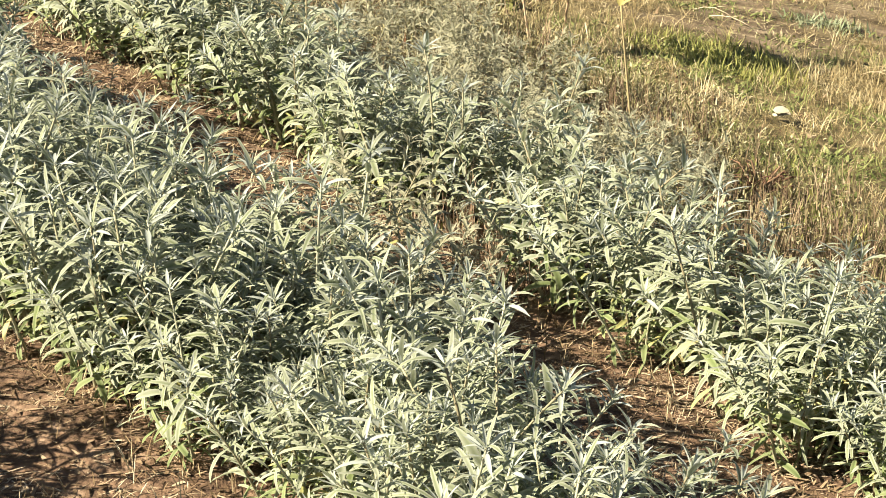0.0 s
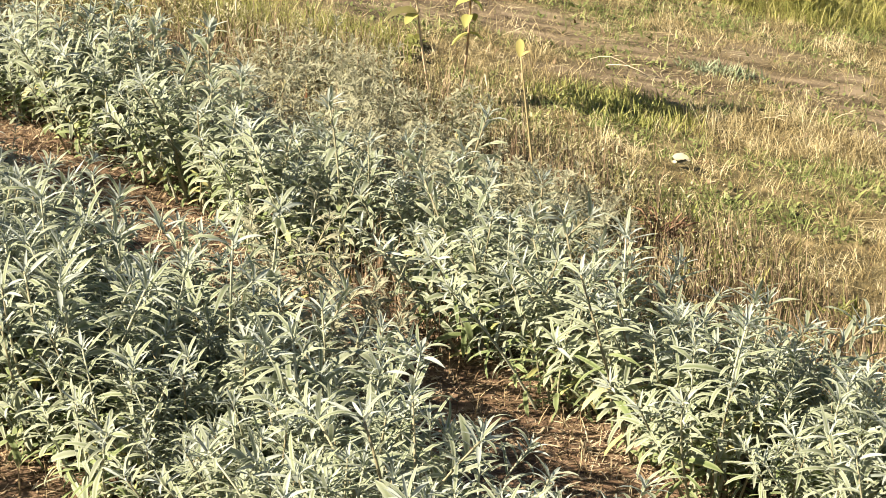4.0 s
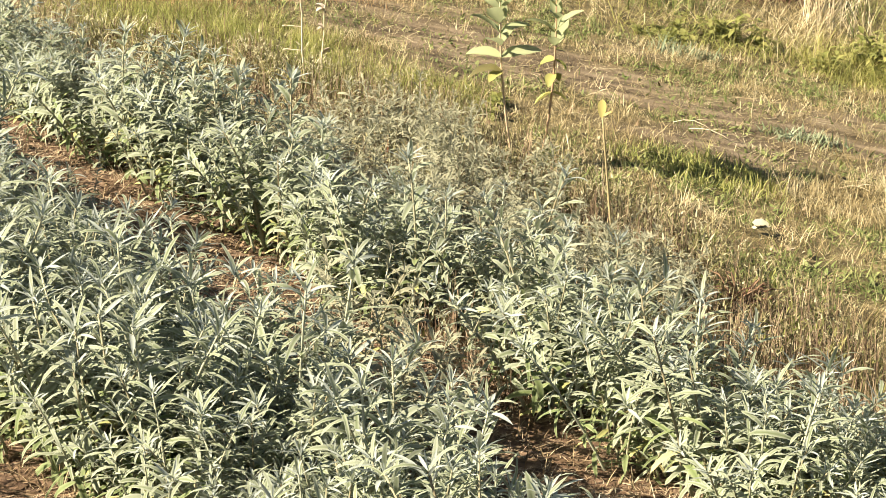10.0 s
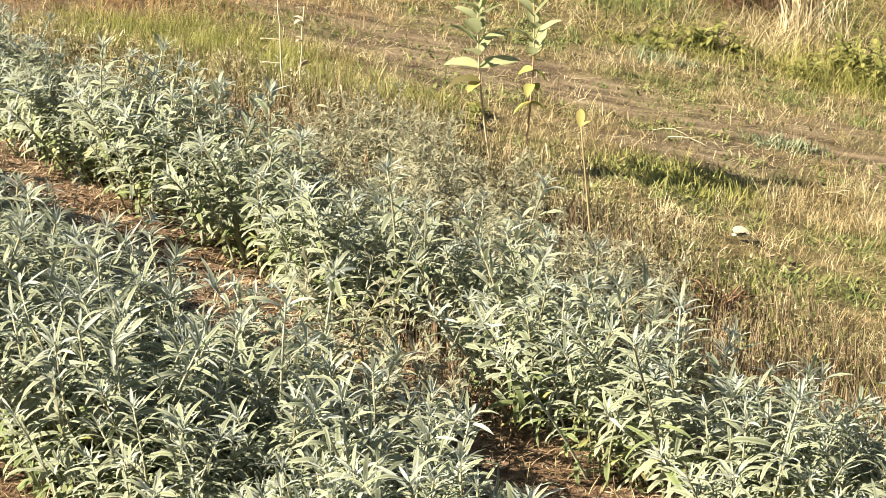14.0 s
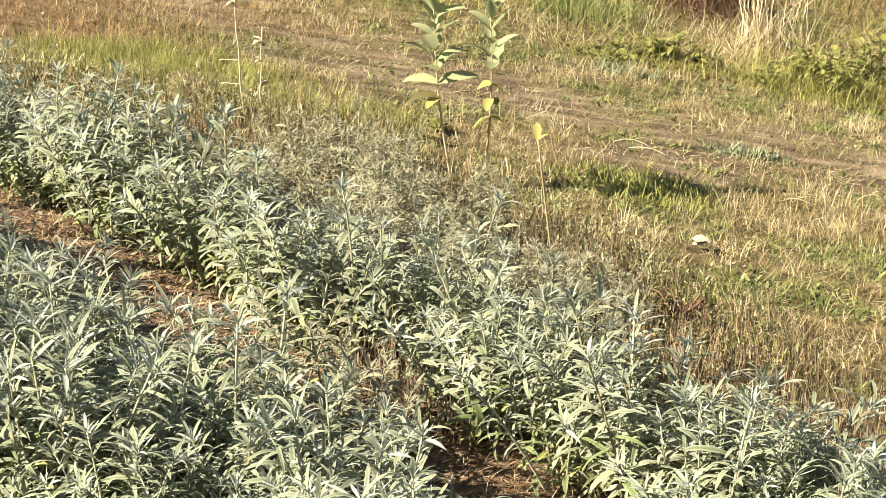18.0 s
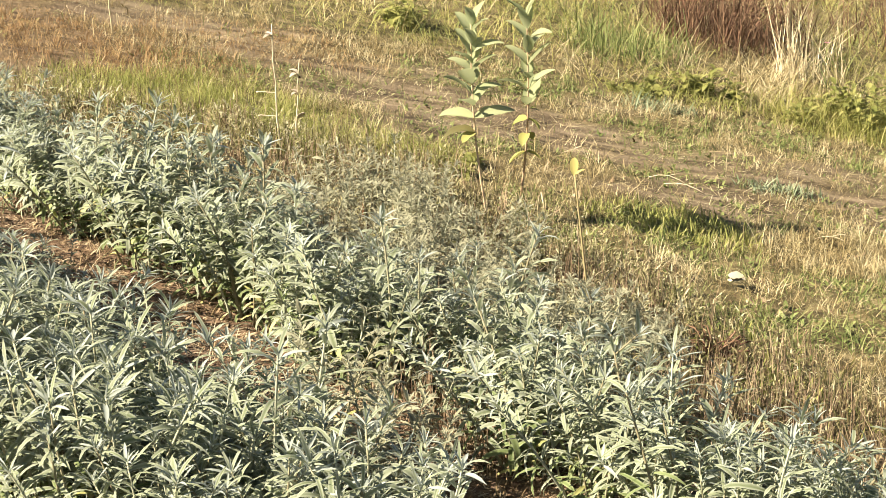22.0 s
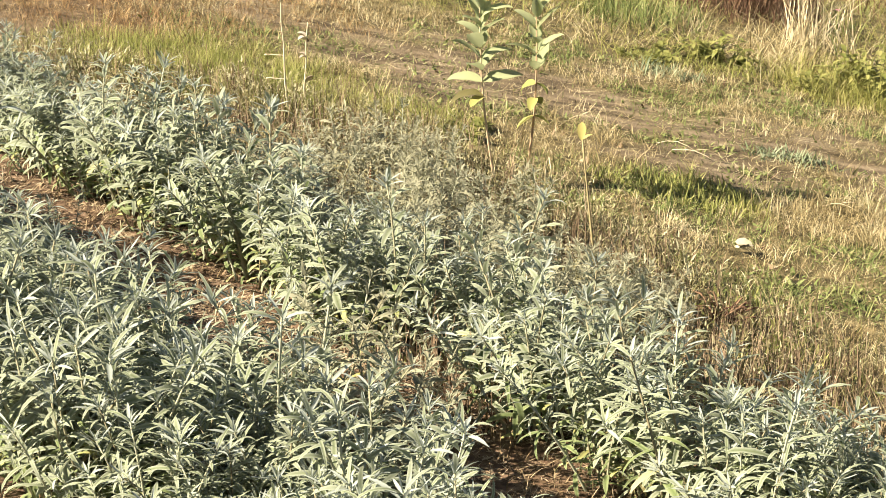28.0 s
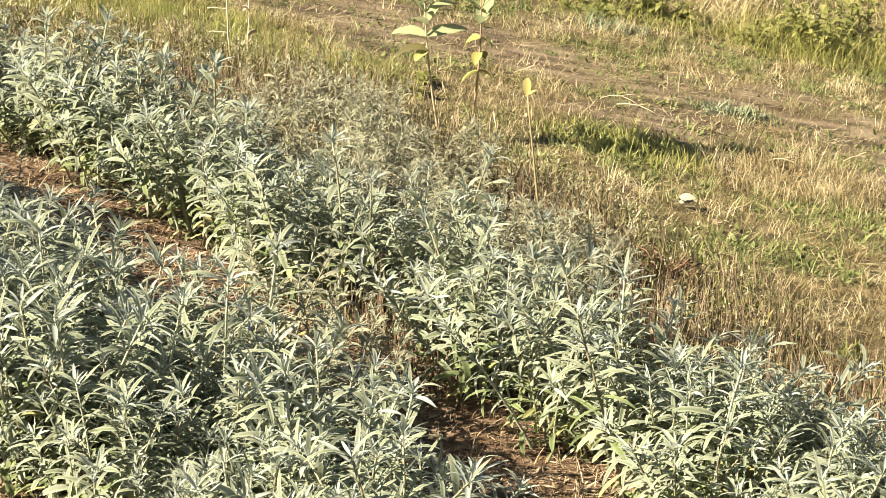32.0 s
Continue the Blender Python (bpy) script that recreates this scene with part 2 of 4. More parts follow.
def mesh_object(name, verts, faces, mat, smooth=True, parent=None):
    me = bpy.data.meshes.new(name)
    me.from_pydata(verts, [], faces)
    for m in (mat if isinstance(mat, (list, tuple)) else [mat]):
        me.materials.append(m)
    if smooth:
        me.polygons.foreach_set("use_smooth", [True] * len(me.polygons))
    ob = new(name, me)
    ob.parent = parent
    return ob


def spread_axis(a, b, step, reach):
    c = list(np.arange(a, b + step / 2, step))
    out = step
    while c[-1] < reach:
        out *= 1.35
        c.append(c[-1] + out)
    out = step
    while c[0] > -reach:
        out *= 1.35
        c.insert(0, c[0] - out)
    return c


def build_ground():
    xs, ys = spread_axis(-2.6, 3.4, 0.045, 400), spread_axis(2.0, 12.5, 0.045, 400)
    verts = [(x, y, ground(x, y)) for y in ys for x in xs]
    w = len(xs)
    faces = [(j * w + i, j * w + i + 1, (j + 1) * w + i + 1, (j + 1) * w + i) for j in range(len(ys) - 1) for i in range(w - 1)]
    ob = mesh_object("ground", verts, faces, ground_material())
    for name, fn in (("bed", bedness), ("bare", bareness)):
        a = ob.data.attributes.new(name, "FLOAT", "POINT")
        a.data.foreach_set("value", [fn(v[0], v[1]) for v in verts])
    return tagged(ob, "sloping field of dry soil with straw litter", "ground", kind="structure")


build_ground()

# ------------------------------------------------------------------ leaves and blades as arrays
def leaf_arrays(length, width, droop, fold, twist=0.0, steps=7, tip=1.6, stalk=0.08, wave=0.0, rolled=False):
    """A leaf along +y from the origin, arching by droop (radians over its length), folded along its midrib; rolled:
    with a sunken midrib and edges that roll down. Also gives paleness, 0 to 1: most at a plain midrib; if rolled, none
    in the groove, most at the edges."""
    verts, faces, rib_groove = [], [], []
    # rolled leaves: the groove's shade is put into the colour, against pale edges
    sides = ((-1, 0.85, 1.0), (-0.55, 0.85, 0.55), (0, 0.0, 0.0), (0.55, 0.85, 0.55), (1, 0.85, 1.0)) if rolled else ((-1, 1, 0.6), (0, 0, 1.0), (1, 1, 0.6))
    y = z = 0.0
    for i in range(steps + 1):
        s = i / steps
        if s < stalk:
            half = width * 0.08
        else:
            q = (s - stalk) / (1 - stalk)
            half = width * 0.5 * max(0.10 if i < steps else 0.03, (math.sin(math.pi * min(1, q ** 0.8)) ** (0.38 if rolled else 0.55)) * (1 - 0.15 * q ** tip))
        ang = droop * (s ** 1.3)
        if i:
            y += length / steps * math.cos(ang)
            z -= length / steps * math.sin(ang)
        lift = half * fold
        tw = twist * s
        edge = wave * width * math.sin(s * 17)
        for side, rise, mark in sides:
            dx, dz = side * half, (lift * rise + edge * side if side else 0.0)
            verts.append((dx * math.cos(tw) - dz * math.sin(tw), y + dz * math.sin(ang), z + dx * math.sin(tw) + dz * math.cos(ang)))
            rib_groove.append(mark)
    w = len(sides)
    for i in range(steps):
        for k in range(w - 1):
            a = i * w + k
            faces.append((a, a + 1, a + 1 + w, a + w))
    return np.array(verts), faces, rib_groove


def tube_arrays(points, radii, sides=5):
    verts, faces = [], []
    for k, (p, r) in enumerate(zip(points, radii)):
        p = Vector(p)
        d = (Vector(points[min(k + 1, len(points) - 1)]) - Vector(points[max(k - 1, 0)])).normalized()
        a = d.orthogonal().normalized()
        b = d.cross(a)
        for s in range(sides):
            t = 2 * math.pi * s / sides
            verts.append(tuple(p + r * (math.cos(t) * a + math.sin(t) * b)))
    for k in range(len(points) - 1):
        for s in range(sides):
            a, b = k * sides + s, k * sides + (s + 1) % sides
            faces.append((a, b, b + sides, a + sides))
    faces.append(tuple(range((len(points) - 1) * sides, len(points) * sides)))
    return np.array(verts), faces


class Heap:
    """Gathers arrays into one mesh, with a material for each piece."""

    def __init__(self):
        self.v, self.f, self.m, self.r, self.n = [], [], [], [], 0

    def add(self, arrays, matrix=None, mat=0):
        v, f = arrays[:2]
        self.r += list(arrays[2]) if len(arrays) > 2 else [0.0] * len(v)
        if matrix is not None:
            mm = np.array(matrix)
            v = v @ mm[:3, :3].T + mm[:3, 3]
        self.v.append(v)
        self.f += [tuple(i + self.n for i in face) for face in f]
        self.m += [mat] * len(f)
        self.n += len(v)

    def mesh(self, name, mats):
        me = bpy.data.meshes.new(name)
        me.from_pydata(np.concatenate(self.v).tolist(), [], self.f)
        for m in mats:
            me.materials.append(m)
        me.polygons.foreach_set("material_index", self.m)
        me.attributes.new("rib_groove", "FLOAT", "POINT").data.foreach_set("value", self.r)
        me.polygons.foreach_set("use_smooth", [True] * len(me.polygons))
        return me


def grow(name, spots, height, width, lean, mat, label, category, seed, lie=0.0, curl=0.6, base=ground, tuft=0.9):
    """One heap of blades: spots (x, y), with height, width and lean as (least, most). lie: how flat they lie, 0 to 1; tuft: how much height and tone gather in tufts."""
    rng = np.random.default_rng(seed)
    n = len(spots)
    if not n:
        return None
    xy = np.array(spots)
    z = np.array([base(x, y) for x, y in spots])
    tone = np.array([noise.noise((x * 9, y * 9, seed * 0.37)) + 0.6 * noise.noise((x * 26, y * 26, seed * 0.71)) for x, y in spots])
    h = rng.uniform(*height, n) * np.clip(1 + tuft * np.array([noise.noise((x * 13, y * 13, seed * 0.53 + 40)) for x, y in spots]), 0.3, 1.9)
    w = rng.uniform(*width, n) / 2
    az = rng.uniform(0, 2 * np.pi, n)
    ln = rng.uniform(*lean, n)
    face = az + rng.normal(np.pi / 2, 0.6, n)
    dirx, diry = np.cos(az), np.sin(az)
    wx, wy = np.cos(face) * w, np.sin(face) * w
    out = np.zeros((n, 7, 3))
    for k, s in enumerate((0.0, 0.4, 0.75, 1.0)):
        bend = ln * (1 + curl * s)
        off = h * s * np.sin(np.clip(bend, 0, 1.9))
        up = h * s * np.cos(np.clip(bend, 0, 1.9)) * (1 - lie) + 0.006 * lie
        c = np.stack([xy[:, 0] + dirx * off, xy[:, 1] + diry * off, z - 0.004 + up], -1)
        t = (1.0, 0.9, 0.6, 0.0)[k]
        if k < 3:
            out[:, 2 * k] = c + np.stack([wx * t, wy * t, 0 * wx], -1)
            out[:, 2 * k + 1] = c - np.stack([wx * t, wy * t, 0 * wx], -1)
        else:
            out[:, 6] = c
    b = np.arange(n)[:, None] * 7
    quads = np.concatenate([b + [0, 1, 3, 2], b + [2, 3, 5, 4]])
    tris = b + [4, 5, 6]
    loops = np.concatenate([quads.ravel(), tris.ravel()])
    starts = np.concatenate([np.arange(2 * n) * 4, 8 * n + np.arange(n) * 3])
    totals = np.concatenate([np.full(2 * n, 4), np.full(n, 3)])
    me = bpy.data.meshes.new(name)
    me.vertices.add(7 * n)
    me.vertices.foreach_set("co", out.ravel())
    me.loops.add(len(loops))
    me.loops.foreach_set("vertex_index", loops.astype(np.int32))
    me.polygons.add(3 * n)
    me.polygons.foreach_set("loop_start", starts.astype(np.int32))
    me.polygons.foreach_set("loop_total", totals.astype(np.int32))
    me.materials.append(mat)
    me.update(calc_edges=True)
    me.attributes.new("tone", "FLOAT", "POINT").data.foreach_set("value", np.repeat(0.95 * tone, 7))
    return tagged(new(name, me), label, category, kind="stuff")


def scatter(n, box, keep, seed, clump=0.0):
    """n tries of (x, y) in the box x0, x1, y0, y1, kept with the chance keep(x, y); clump: metres over which tries gather."""
    rng = random.Random(seed)
    out = []
    cx = cy = 0.0
    for i in range(n):
        if clump and i % 14:
            x, y = cx + rng.gauss(0, clump), cy + rng.gauss(0, clump)
        else:
            x, y = rng.uniform(box[0], box[1]), rng.uniform(box[2], box[3])
            cx, cy = x, y
        if rng.random() < keep(x, y):
            out.append((x, y))
    return out


# ------------------------------------------------------------------ sage
RNG = random.Random(11)
LEAVES = [leaf_arrays(1.0, 0.092 + 0.010 * (k % 4), 0.5 + 0.24 * (k % 5), 0.14 + 0.14 * (k % 3), RNG.uniform(-0.6, 0.6), 6, wave=0.06, rolled=True) for k in range(10)]
LEAVES += [leaf_arrays(1.0, 0.180 + 0.014 * (k % 4), 0.5 + 0.22 * (k % 5), 0.12 + 0.12 * (k % 3), RNG.uniform(-0.6, 0.6), 6, wave=0.05, rolled=True) for k in range(10)]   # broader ones
TIP_LEAVES = [leaf_arrays(1.0, 0.11 + 0.013 * k, -0.1 + 0.3 * k, 0.45, RNG.uniform(-0.3, 0.3), 4) for k in range(4)]


def aim(azimuth, rise, at, size, roll=0.0):
    """A leaf's matrix: it points to the azimuth, rising by rise radians."""
    return Matrix.Translation(at) @ Matrix.Rotation(azimuth, 4, "Z") @ Matrix.Rotation(rise, 4, "X") @ Matrix.Rotation(roll, 4, "Y") @ Matrix.Diagonal((size, size, size, 1))


def shoot_plan(seed, length, leafy, long, nodes, broad):
    """A leafy shoot standing at the origin: the points of its stem and its leaves as (kind, index, matrix)."""
    rng = random.Random(seed)
    pts = []
    bx, by = rng.uniform(-0.05, 0.05), rng.uniform(-0.05, 0.05)
    for i in range(7):
        s = i / 6
        pts.append(Vector((bx * s * s * 1.5, by * s * s * 1.5, length * s)))
    leaves = []
    turn = rng.uniform(0, 6.28)
    for k in range(nodes):
        s = 1 - leafy + leafy * (k / (nodes - 1)) ** 0.85
        seg = min(5, int(s * 6))
        at = pts[seg].lerp(pts[seg + 1], s * 6 - seg)
        q = k / (nodes - 1)
        for side in (0, 1):
            az = turn + k * 1.57 + side * math.pi + rng.uniform(-0.35, 0.35)
            size = (0.038 + 0.032 * math.sin(math.pi * (0.12 + 0.72 * q))) * rng.uniform(0.75, 1.18) * long
            rise = 0.12 + 0.85 * q + rng.uniform(-0.3, 0.25)
            if rng.random() < 0.10 * (1 - q):
                continue
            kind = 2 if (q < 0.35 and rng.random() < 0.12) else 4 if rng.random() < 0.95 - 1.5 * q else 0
            leaves.append((kind, rng.randrange(10) + (10 if rng.random() < broad * (1.3 - q) else 0), aim(az, rise, at, size, rng.uniform(-0.3, 0.3))))
        for _ in range(1 + k % 2):
            if q > 0.25:
                az = rng.uniform(0, 6.28)
                leaves.append((3 if q < 0.75 else 1, rng.randrange(4), aim(az, 0.5 + rng.uniform(-0.3, 0.5), at, rng.uniform(0.022, 0.038), rng.uniform(-0.6, 0.6))))
    top = pts[-1]
    for k in range(7):
        az = turn + k * 2.4
        leaves.append((1, rng.randrange(4), aim(az, 0.55 + 0.09 * k + rng.uniform(-0.15, 0.15), top - Vector((0, 0, 0.012 - 0.002 * k)), (0.050 - 0.0042 * k) * long * rng.uniform(0.8, 1.2), rng.uniform(-0.3, 0.3))))
    return pts, leaves


SHOOTS = [shoot_plan(100 + k, 0.27 + 0.018 * (k % 6), 0.91, 1.02, 17, 0.9) for k in range(12)]
SHOOTS += [shoot_plan(300 + k, 0.28 + 0.018 * (k % 6), 0.90, 1.18, 17, 0.3) for k in range(12)]   # longer leaves, for the row before the camera
LEAF_MESH = {}
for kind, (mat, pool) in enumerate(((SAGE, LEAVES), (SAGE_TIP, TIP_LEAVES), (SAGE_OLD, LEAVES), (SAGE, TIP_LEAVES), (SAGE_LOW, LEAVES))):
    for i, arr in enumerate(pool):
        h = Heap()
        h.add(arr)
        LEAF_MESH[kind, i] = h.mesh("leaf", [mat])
STEM_MESH, FOLIAGE_MESH, PALE_MESH = [], [], []
for pts, leaves in SHOOTS:
    h = Heap()
    h.add(tube_arrays(pts, [0.0036 - 0.0003 * i for i in range(7)]))
    STEM_MESH.append(h.mesh("shoot", [SAGE_STEM]))
    h = Heap()
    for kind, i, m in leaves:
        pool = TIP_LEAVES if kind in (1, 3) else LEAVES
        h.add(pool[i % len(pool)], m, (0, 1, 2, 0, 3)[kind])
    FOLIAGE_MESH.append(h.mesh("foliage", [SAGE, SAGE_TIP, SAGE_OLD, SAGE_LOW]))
    PALE_MESH.append(h.mesh("foliage", [SAGE_PALE, SAGE_PALE, SAGE_OLD, SAGE_PALE]))


def child(name, data, parent, m):
    ob = new(name, data)
    ob.parent = parent
    ob.matrix_basis = m
    return ob


def sage_plant(x, y, shoots, spread, size, seed, single, label, tall=1.0, leafy=0, pale=False):
    """A sage bush: shoots fanning out of one crown. single: how many of its shoots have leaves as objects of their own."""
    rng = random.Random(seed)
    root = new("sage_plant")
    root.location = (x, y, ground(x, y) - 0.01)
    for k in range(shoots):
        a = k * 2.4 + rng.uniform(-0.4, 0.4)
        r = spread * math.sqrt((k + 0.5) / shoots)
        tilt = 0.44 * r / max(spread, 0.01) + rng.uniform(-0.16, 0.16)
        s = size * rng.uniform(0.82, 1.15) * (1.0 - 0.12 * r / max(spread, 0.01))
        kind = rng.randrange(12) + leafy
        ox, oy = math.cos(a) * r * 0.62, math.sin(a) * r * 0.62
        m = (Matrix.Translation((ox, oy, ground(x + ox, y + oy) - ground(x, y))) @ Matrix.Rotation(a, 4, "Z")
             @ Matrix.Rotation(tilt, 4, "Y") @ Matrix.Rotation(rng.uniform(0, 6.28), 4, "Z") @ Matrix.Diagonal((s, s, s * tall, 1)))
        stem = child("shoot", STEM_MESH[kind], root, m)
        if k < single:
            for lk, li, lm in SHOOTS[kind][1]:
                child("leaf", LEAF_MESH[lk, li % (4 if lk in (1, 3) else 20)], stem, lm)
        else:
            child("foliage", (PALE_MESH if pale else FOLIAGE_MESH)[kind], stem, Matrix())
    return tagged(root, label, "sage plant", "sage plants in rows")


FULL = "bushy grey-green sage plant with felted leaves in a dirt row"
ROW = random.Random(5)


def edge(u, *stops):
    """How far across the rows an edge lies at u, between stops of (u, across)."""
    return float(np.interp(u, [a for a, b in stops], [b for a, b in stops]))


def near_from(u):
    return 2.02 + 0.03 * math.sin(u * 5)


def near_to(u):
    return edge(u, (1.2, 2.06), (1.88, 2.24), (2.14, 2.34), (2.35, 2.41), (2.8, 2.49), (3.02, 2.48), (3.12, 2.38), (3.3, 2.40), (3.6, 2.48), (3.75, 2.53), (4.0, 2.62), (4.3, 2.70), (5.2, 2.80))


def lawn_from(u):
    return edge(u, (1.6, 2.97), (2.1, 3.03), (2.5, 3.10), (2.82, 3.19), (2.9, 3.26), (3.24, 3.28), (3.34, 3.16), (3.6, 3.20), (3.8, 3.24), (4.1, 3.31), (4.4, 3.29), (5.6, 3.42))


def lawn_to(u):
    return edge(u, (1.6, 3.32), (2.3, 3.26), (2.6, 3.22), (2.9, 3.32), (3.1, 3.42), (3.45, 3.38), (3.7, 3.34), (4.1, 3.48), (4.6, 3.50), (5.6, 3.64))


def sage_row(u0, u1, start, stop, step, shoots, size, seed, single, leafy):
    """Plants on an uneven grid between the edges start(u) and stop(u). single: where, along the row, shoots have leaves of their own."""
    ROW.seed(seed)
    u, odd = u0, 0
    while u < u1:
        lo, hi = start(u), stop(u)
        lanes = max(1, round((hi - lo) / step))
        for k in range(lanes + 1 - odd):
            v = lo + (hi - lo) * (k + 0.5 * odd) / lanes
            x, y = uv(u + ROW.uniform(-0.35, 0.35) * step, v + ROW.uniform(-0.25, 0.25) * step)
            far = 1 - 0.22 * max(0.0, min(1.0, (u - 4.2) / 0.8))
            sage_plant(x, y, shoots + ROW.randrange(-1, 2), 0.09, size * far * ROW.uniform(0.75, 1.18), ROW.randrange(9999), 1 if single[0] < u < single[1] and k % 2 == 0 else 0, FULL, 1.0, leafy(u))
        u, odd = u + step, 1 - odd


sage_row(1.15, 4.9, near_from, near_to, 0.122, 8, 0.98, 21, (2.0, 2.6), lambda u: 12)
sage_row(1.60, 5.6, lawn_from, lawn_to, 0.12, 8, 0.98, 22, (2.1, 2.5), lambda u: 12 if u < 2.75 else 0)
# a third row out of view, added to shade the furrow before the rows
sage_row(2.66, 4.0, lambda u: 1.28, lambda u: 1.40, 0.14, 7, 1.0, 23, (0, 0), lambda u: 12)
sage_row(3.22, 4.2, lambda u: near_to(u) + 0.10, lambda u: near_to(u) + 0.24, 0.11, 5, 0.50, 24, (0, 0), lambda u: 0)   # a low skirt along the furrow
sage_plant(-0.04, 4.62, 7, 0.08, 1.05, 77, 0, "tall bluish-grey sage plant standing above its row", 1.28)
sage_plant(-0.43, 3.53, 4, 0.05, 1.05, 78, 0, FULL, 1.12, 12)
LOW = "small young sage plant growing in the furrow"
for x, y, n, size in ((-0.36, 3.94, 4, 0.7), (-0.28, 3.83, 4, 0.68), (-0.17, 3.78, 3, 0.6), (-0.46, 3.98, 4, 0.66), (-0.20, 4.01, 3, 0.5), (-0.33, 4.24, 3, 0.5), (-0.41, 4.10, 3, 0.55), (-0.24, 4.22, 2, 0.42), (-0.10, 4.26, 2, 0.4), (-0.31, 4.05, 4, 0.7), (-0.24, 4.12, 4, 0.62), (-0.38, 4.15, 4, 0.7)):
    sage_plant(x, y, n, 0.09, 1.25 * size, int(x * 1000) + 700, 0, LOW, pale=True)
ROW.seed(91)
GREY = "small greyish sage seedling among brown stubble"
for k in range(100):
    u = ROW.uniform(3.15, 4.7)
    v = ROW.uniform(3.55, 4.05 + 0.42 * (u - 2.9))
    x, y = uv(u, v)
    sage_plant(x, y, ROW.randrange(5, 8), 0.12, ROW.uniform(0.36, 0.64), 800 + k, 0, GREY, pale=True)

# ------------------------------------------------------------------ grass, stubble and litter
def bed_only(x, y):
    u, v = to_uv(x, y)
    return near(v, -3, bed_edge(u), 0.25)


def lawn_side(x, y):
    u, v = to_uv(x, y)
    return near(v, bed_edge(u) - 0.05, 99, 0.2)


def scrub(x, y):
    """The band of stubble between the bed and the mown grass."""
    u, v = to_uv(x, y)
    return near(v + 0.25 * noise.noise((x * 2, y * 2, 8.0)), 3.62, 4.5 + 0.16 * (u - 2.6), 0.35)


def greenness(x, y):
    return max(0.0, min(1.0, 0.60 + 2.2 * noise.noise((x * 2.3, y * 2.3, 17.0)) + 1.0 * noise.noise((x * 7, y * 7, 2.0)) + 0.8 * spot(0.55, 6.8, 0.32, 0.24)(x, y) - 0.5 * spot(1.05, 6.78, 0.34, 0.26)(x, y) - 0.7 * near(x, -9, -0.7, 0.6) * near(y, 7.6, 99, 0.5)))


def far_edge(x):
    """Where the tall growth behind the track begins."""
    return 9.05 + 0.15 * noise.noise((x * 2, 0, 4.0)) - 0.42 * near(x, 0.35, 9, 0.4)


def back(x, y):
    return 1.0 if y > far_edge(x) else 0.0


def spot(cx, cy, rx, ry):
    """A patch that thins out towards its rim."""
    return lambda x, y: max(0.0, 1.2 - ((x - cx) / rx) ** 2 - ((y - cy) / ry) ** 2)


FEATHER = material("feathery_green_blade", [(0.185, 0.20, 0.052), (0.27, 0.28, 0.082), (0.37, 0.36, 0.13)], 0.7, 50, 0.2, 0.2, 0.3)
RUSTY = material("rusty_dry_grass", [(0.20, 0.12, 0.055), (0.29, 0.185, 0.085), (0.38, 0.27, 0.13)], 0.75, 50, 0.2, 0.2, 0.2)
NEAR_LAWN = (-2.1, 2.2, 3.4, 9.4)
mown = lambda x, y: lawn_side(x, y) * (1 - 0.84 * bareness(x, y)) * (1 - 0.96 * scrub(x, y)) * (1 - back(x, y))
grow("dry_grass", scatter(230000, NEAR_LAWN, lambda x, y: mown(x, y) * (1.1 - greenness(x, y)), 1, 0.03), (0.02, 0.07), (0.0012, 0.0024), (0.2, 1.2), STRAW, "short dry straw-coloured grass on the slope", "grass", 1)
grow("green_grass", scatter(110000, NEAR_LAWN, lambda x, y: mown(x, y) * greenness(x, y), 2, 0.04), (0.015, 0.055), (0.0015, 0.0034), (0.1, 1.0), GRASS, "short green grass growing among straw", "grass", 2)
grow("lawn_weeds", scatter(110000, NEAR_LAWN, lambda x, y: mown(x, y) * greenness(x, y) ** 2, 4, 0.03), (0.012, 0.034), (0.006, 0.015), (0.5, 1.4), GRASS, "low green clover-like weeds in dry grass", "weeds", 4)
grow("withered_weeds", scatter(10000, NEAR_LAWN, lambda x, y: mown(x, y) + 0.4 * scrub(x, y), 14, 0.03), (0.012, 0.03), (0.006, 0.014), (0.5, 1.4), LITTER, "withered brown weeds in dry grass", "weeds", 14)
grow("broad_weeds", scatter(9000, (0.1, 1.0, 6.4, 7.2), spot(0.55, 6.80, 0.30, 0.22), 15, 0.03), (0.02, 0.065), (0.0025, 0.006), (0.1, 1.2), FEATHER, "patch of low green weeds in dry grass", "weeds", 15)
grow("straw_thatch", scatter(34000, NEAR_LAWN, lambda x, y: lawn_side(x, y) * (1 - back(x, y)) * (1 - 0.15 * bareness(x, y)) * (1 - 0.85 * scrub(x, y)), 5, 0.05), (0.02, 0.09), (0.0016, 0.0034), (1.1, 1.5), STRAW, "loose dry straw lying on the grass and track", "straw", 5, lie=0.7, curl=0.0)
grow("rusty_grass", scatter(50000, (-2.4, -0.4, 7.3, 9.4), lambda x, y: max(spot(-1.6, 8.1, 0.7, 0.5)(x, y), 0.5 * spot(-1.0, 8.6, 0.6, 0.4)(x, y)), 48, 0.04), (0.015, 0.05), (0.0012, 0.0026), (0.2, 1.2), RUSTY, "short rusty dry grass beside the track", "grass", 48)
grow("fine_thatch", scatter(60000, NEAR_LAWN, lambda x, y: bareness(x, y) * max(0.0, 0.55 + 1.6 * noise.noise((x * 2.0 + y, y * 7, 29.0))), 49, 0.04), (0.008, 0.03), (0.0012, 0.0026), (0.5, 1.4), STRAW, "fine dry thatch on the bare track", "straw", 49, lie=0.4)
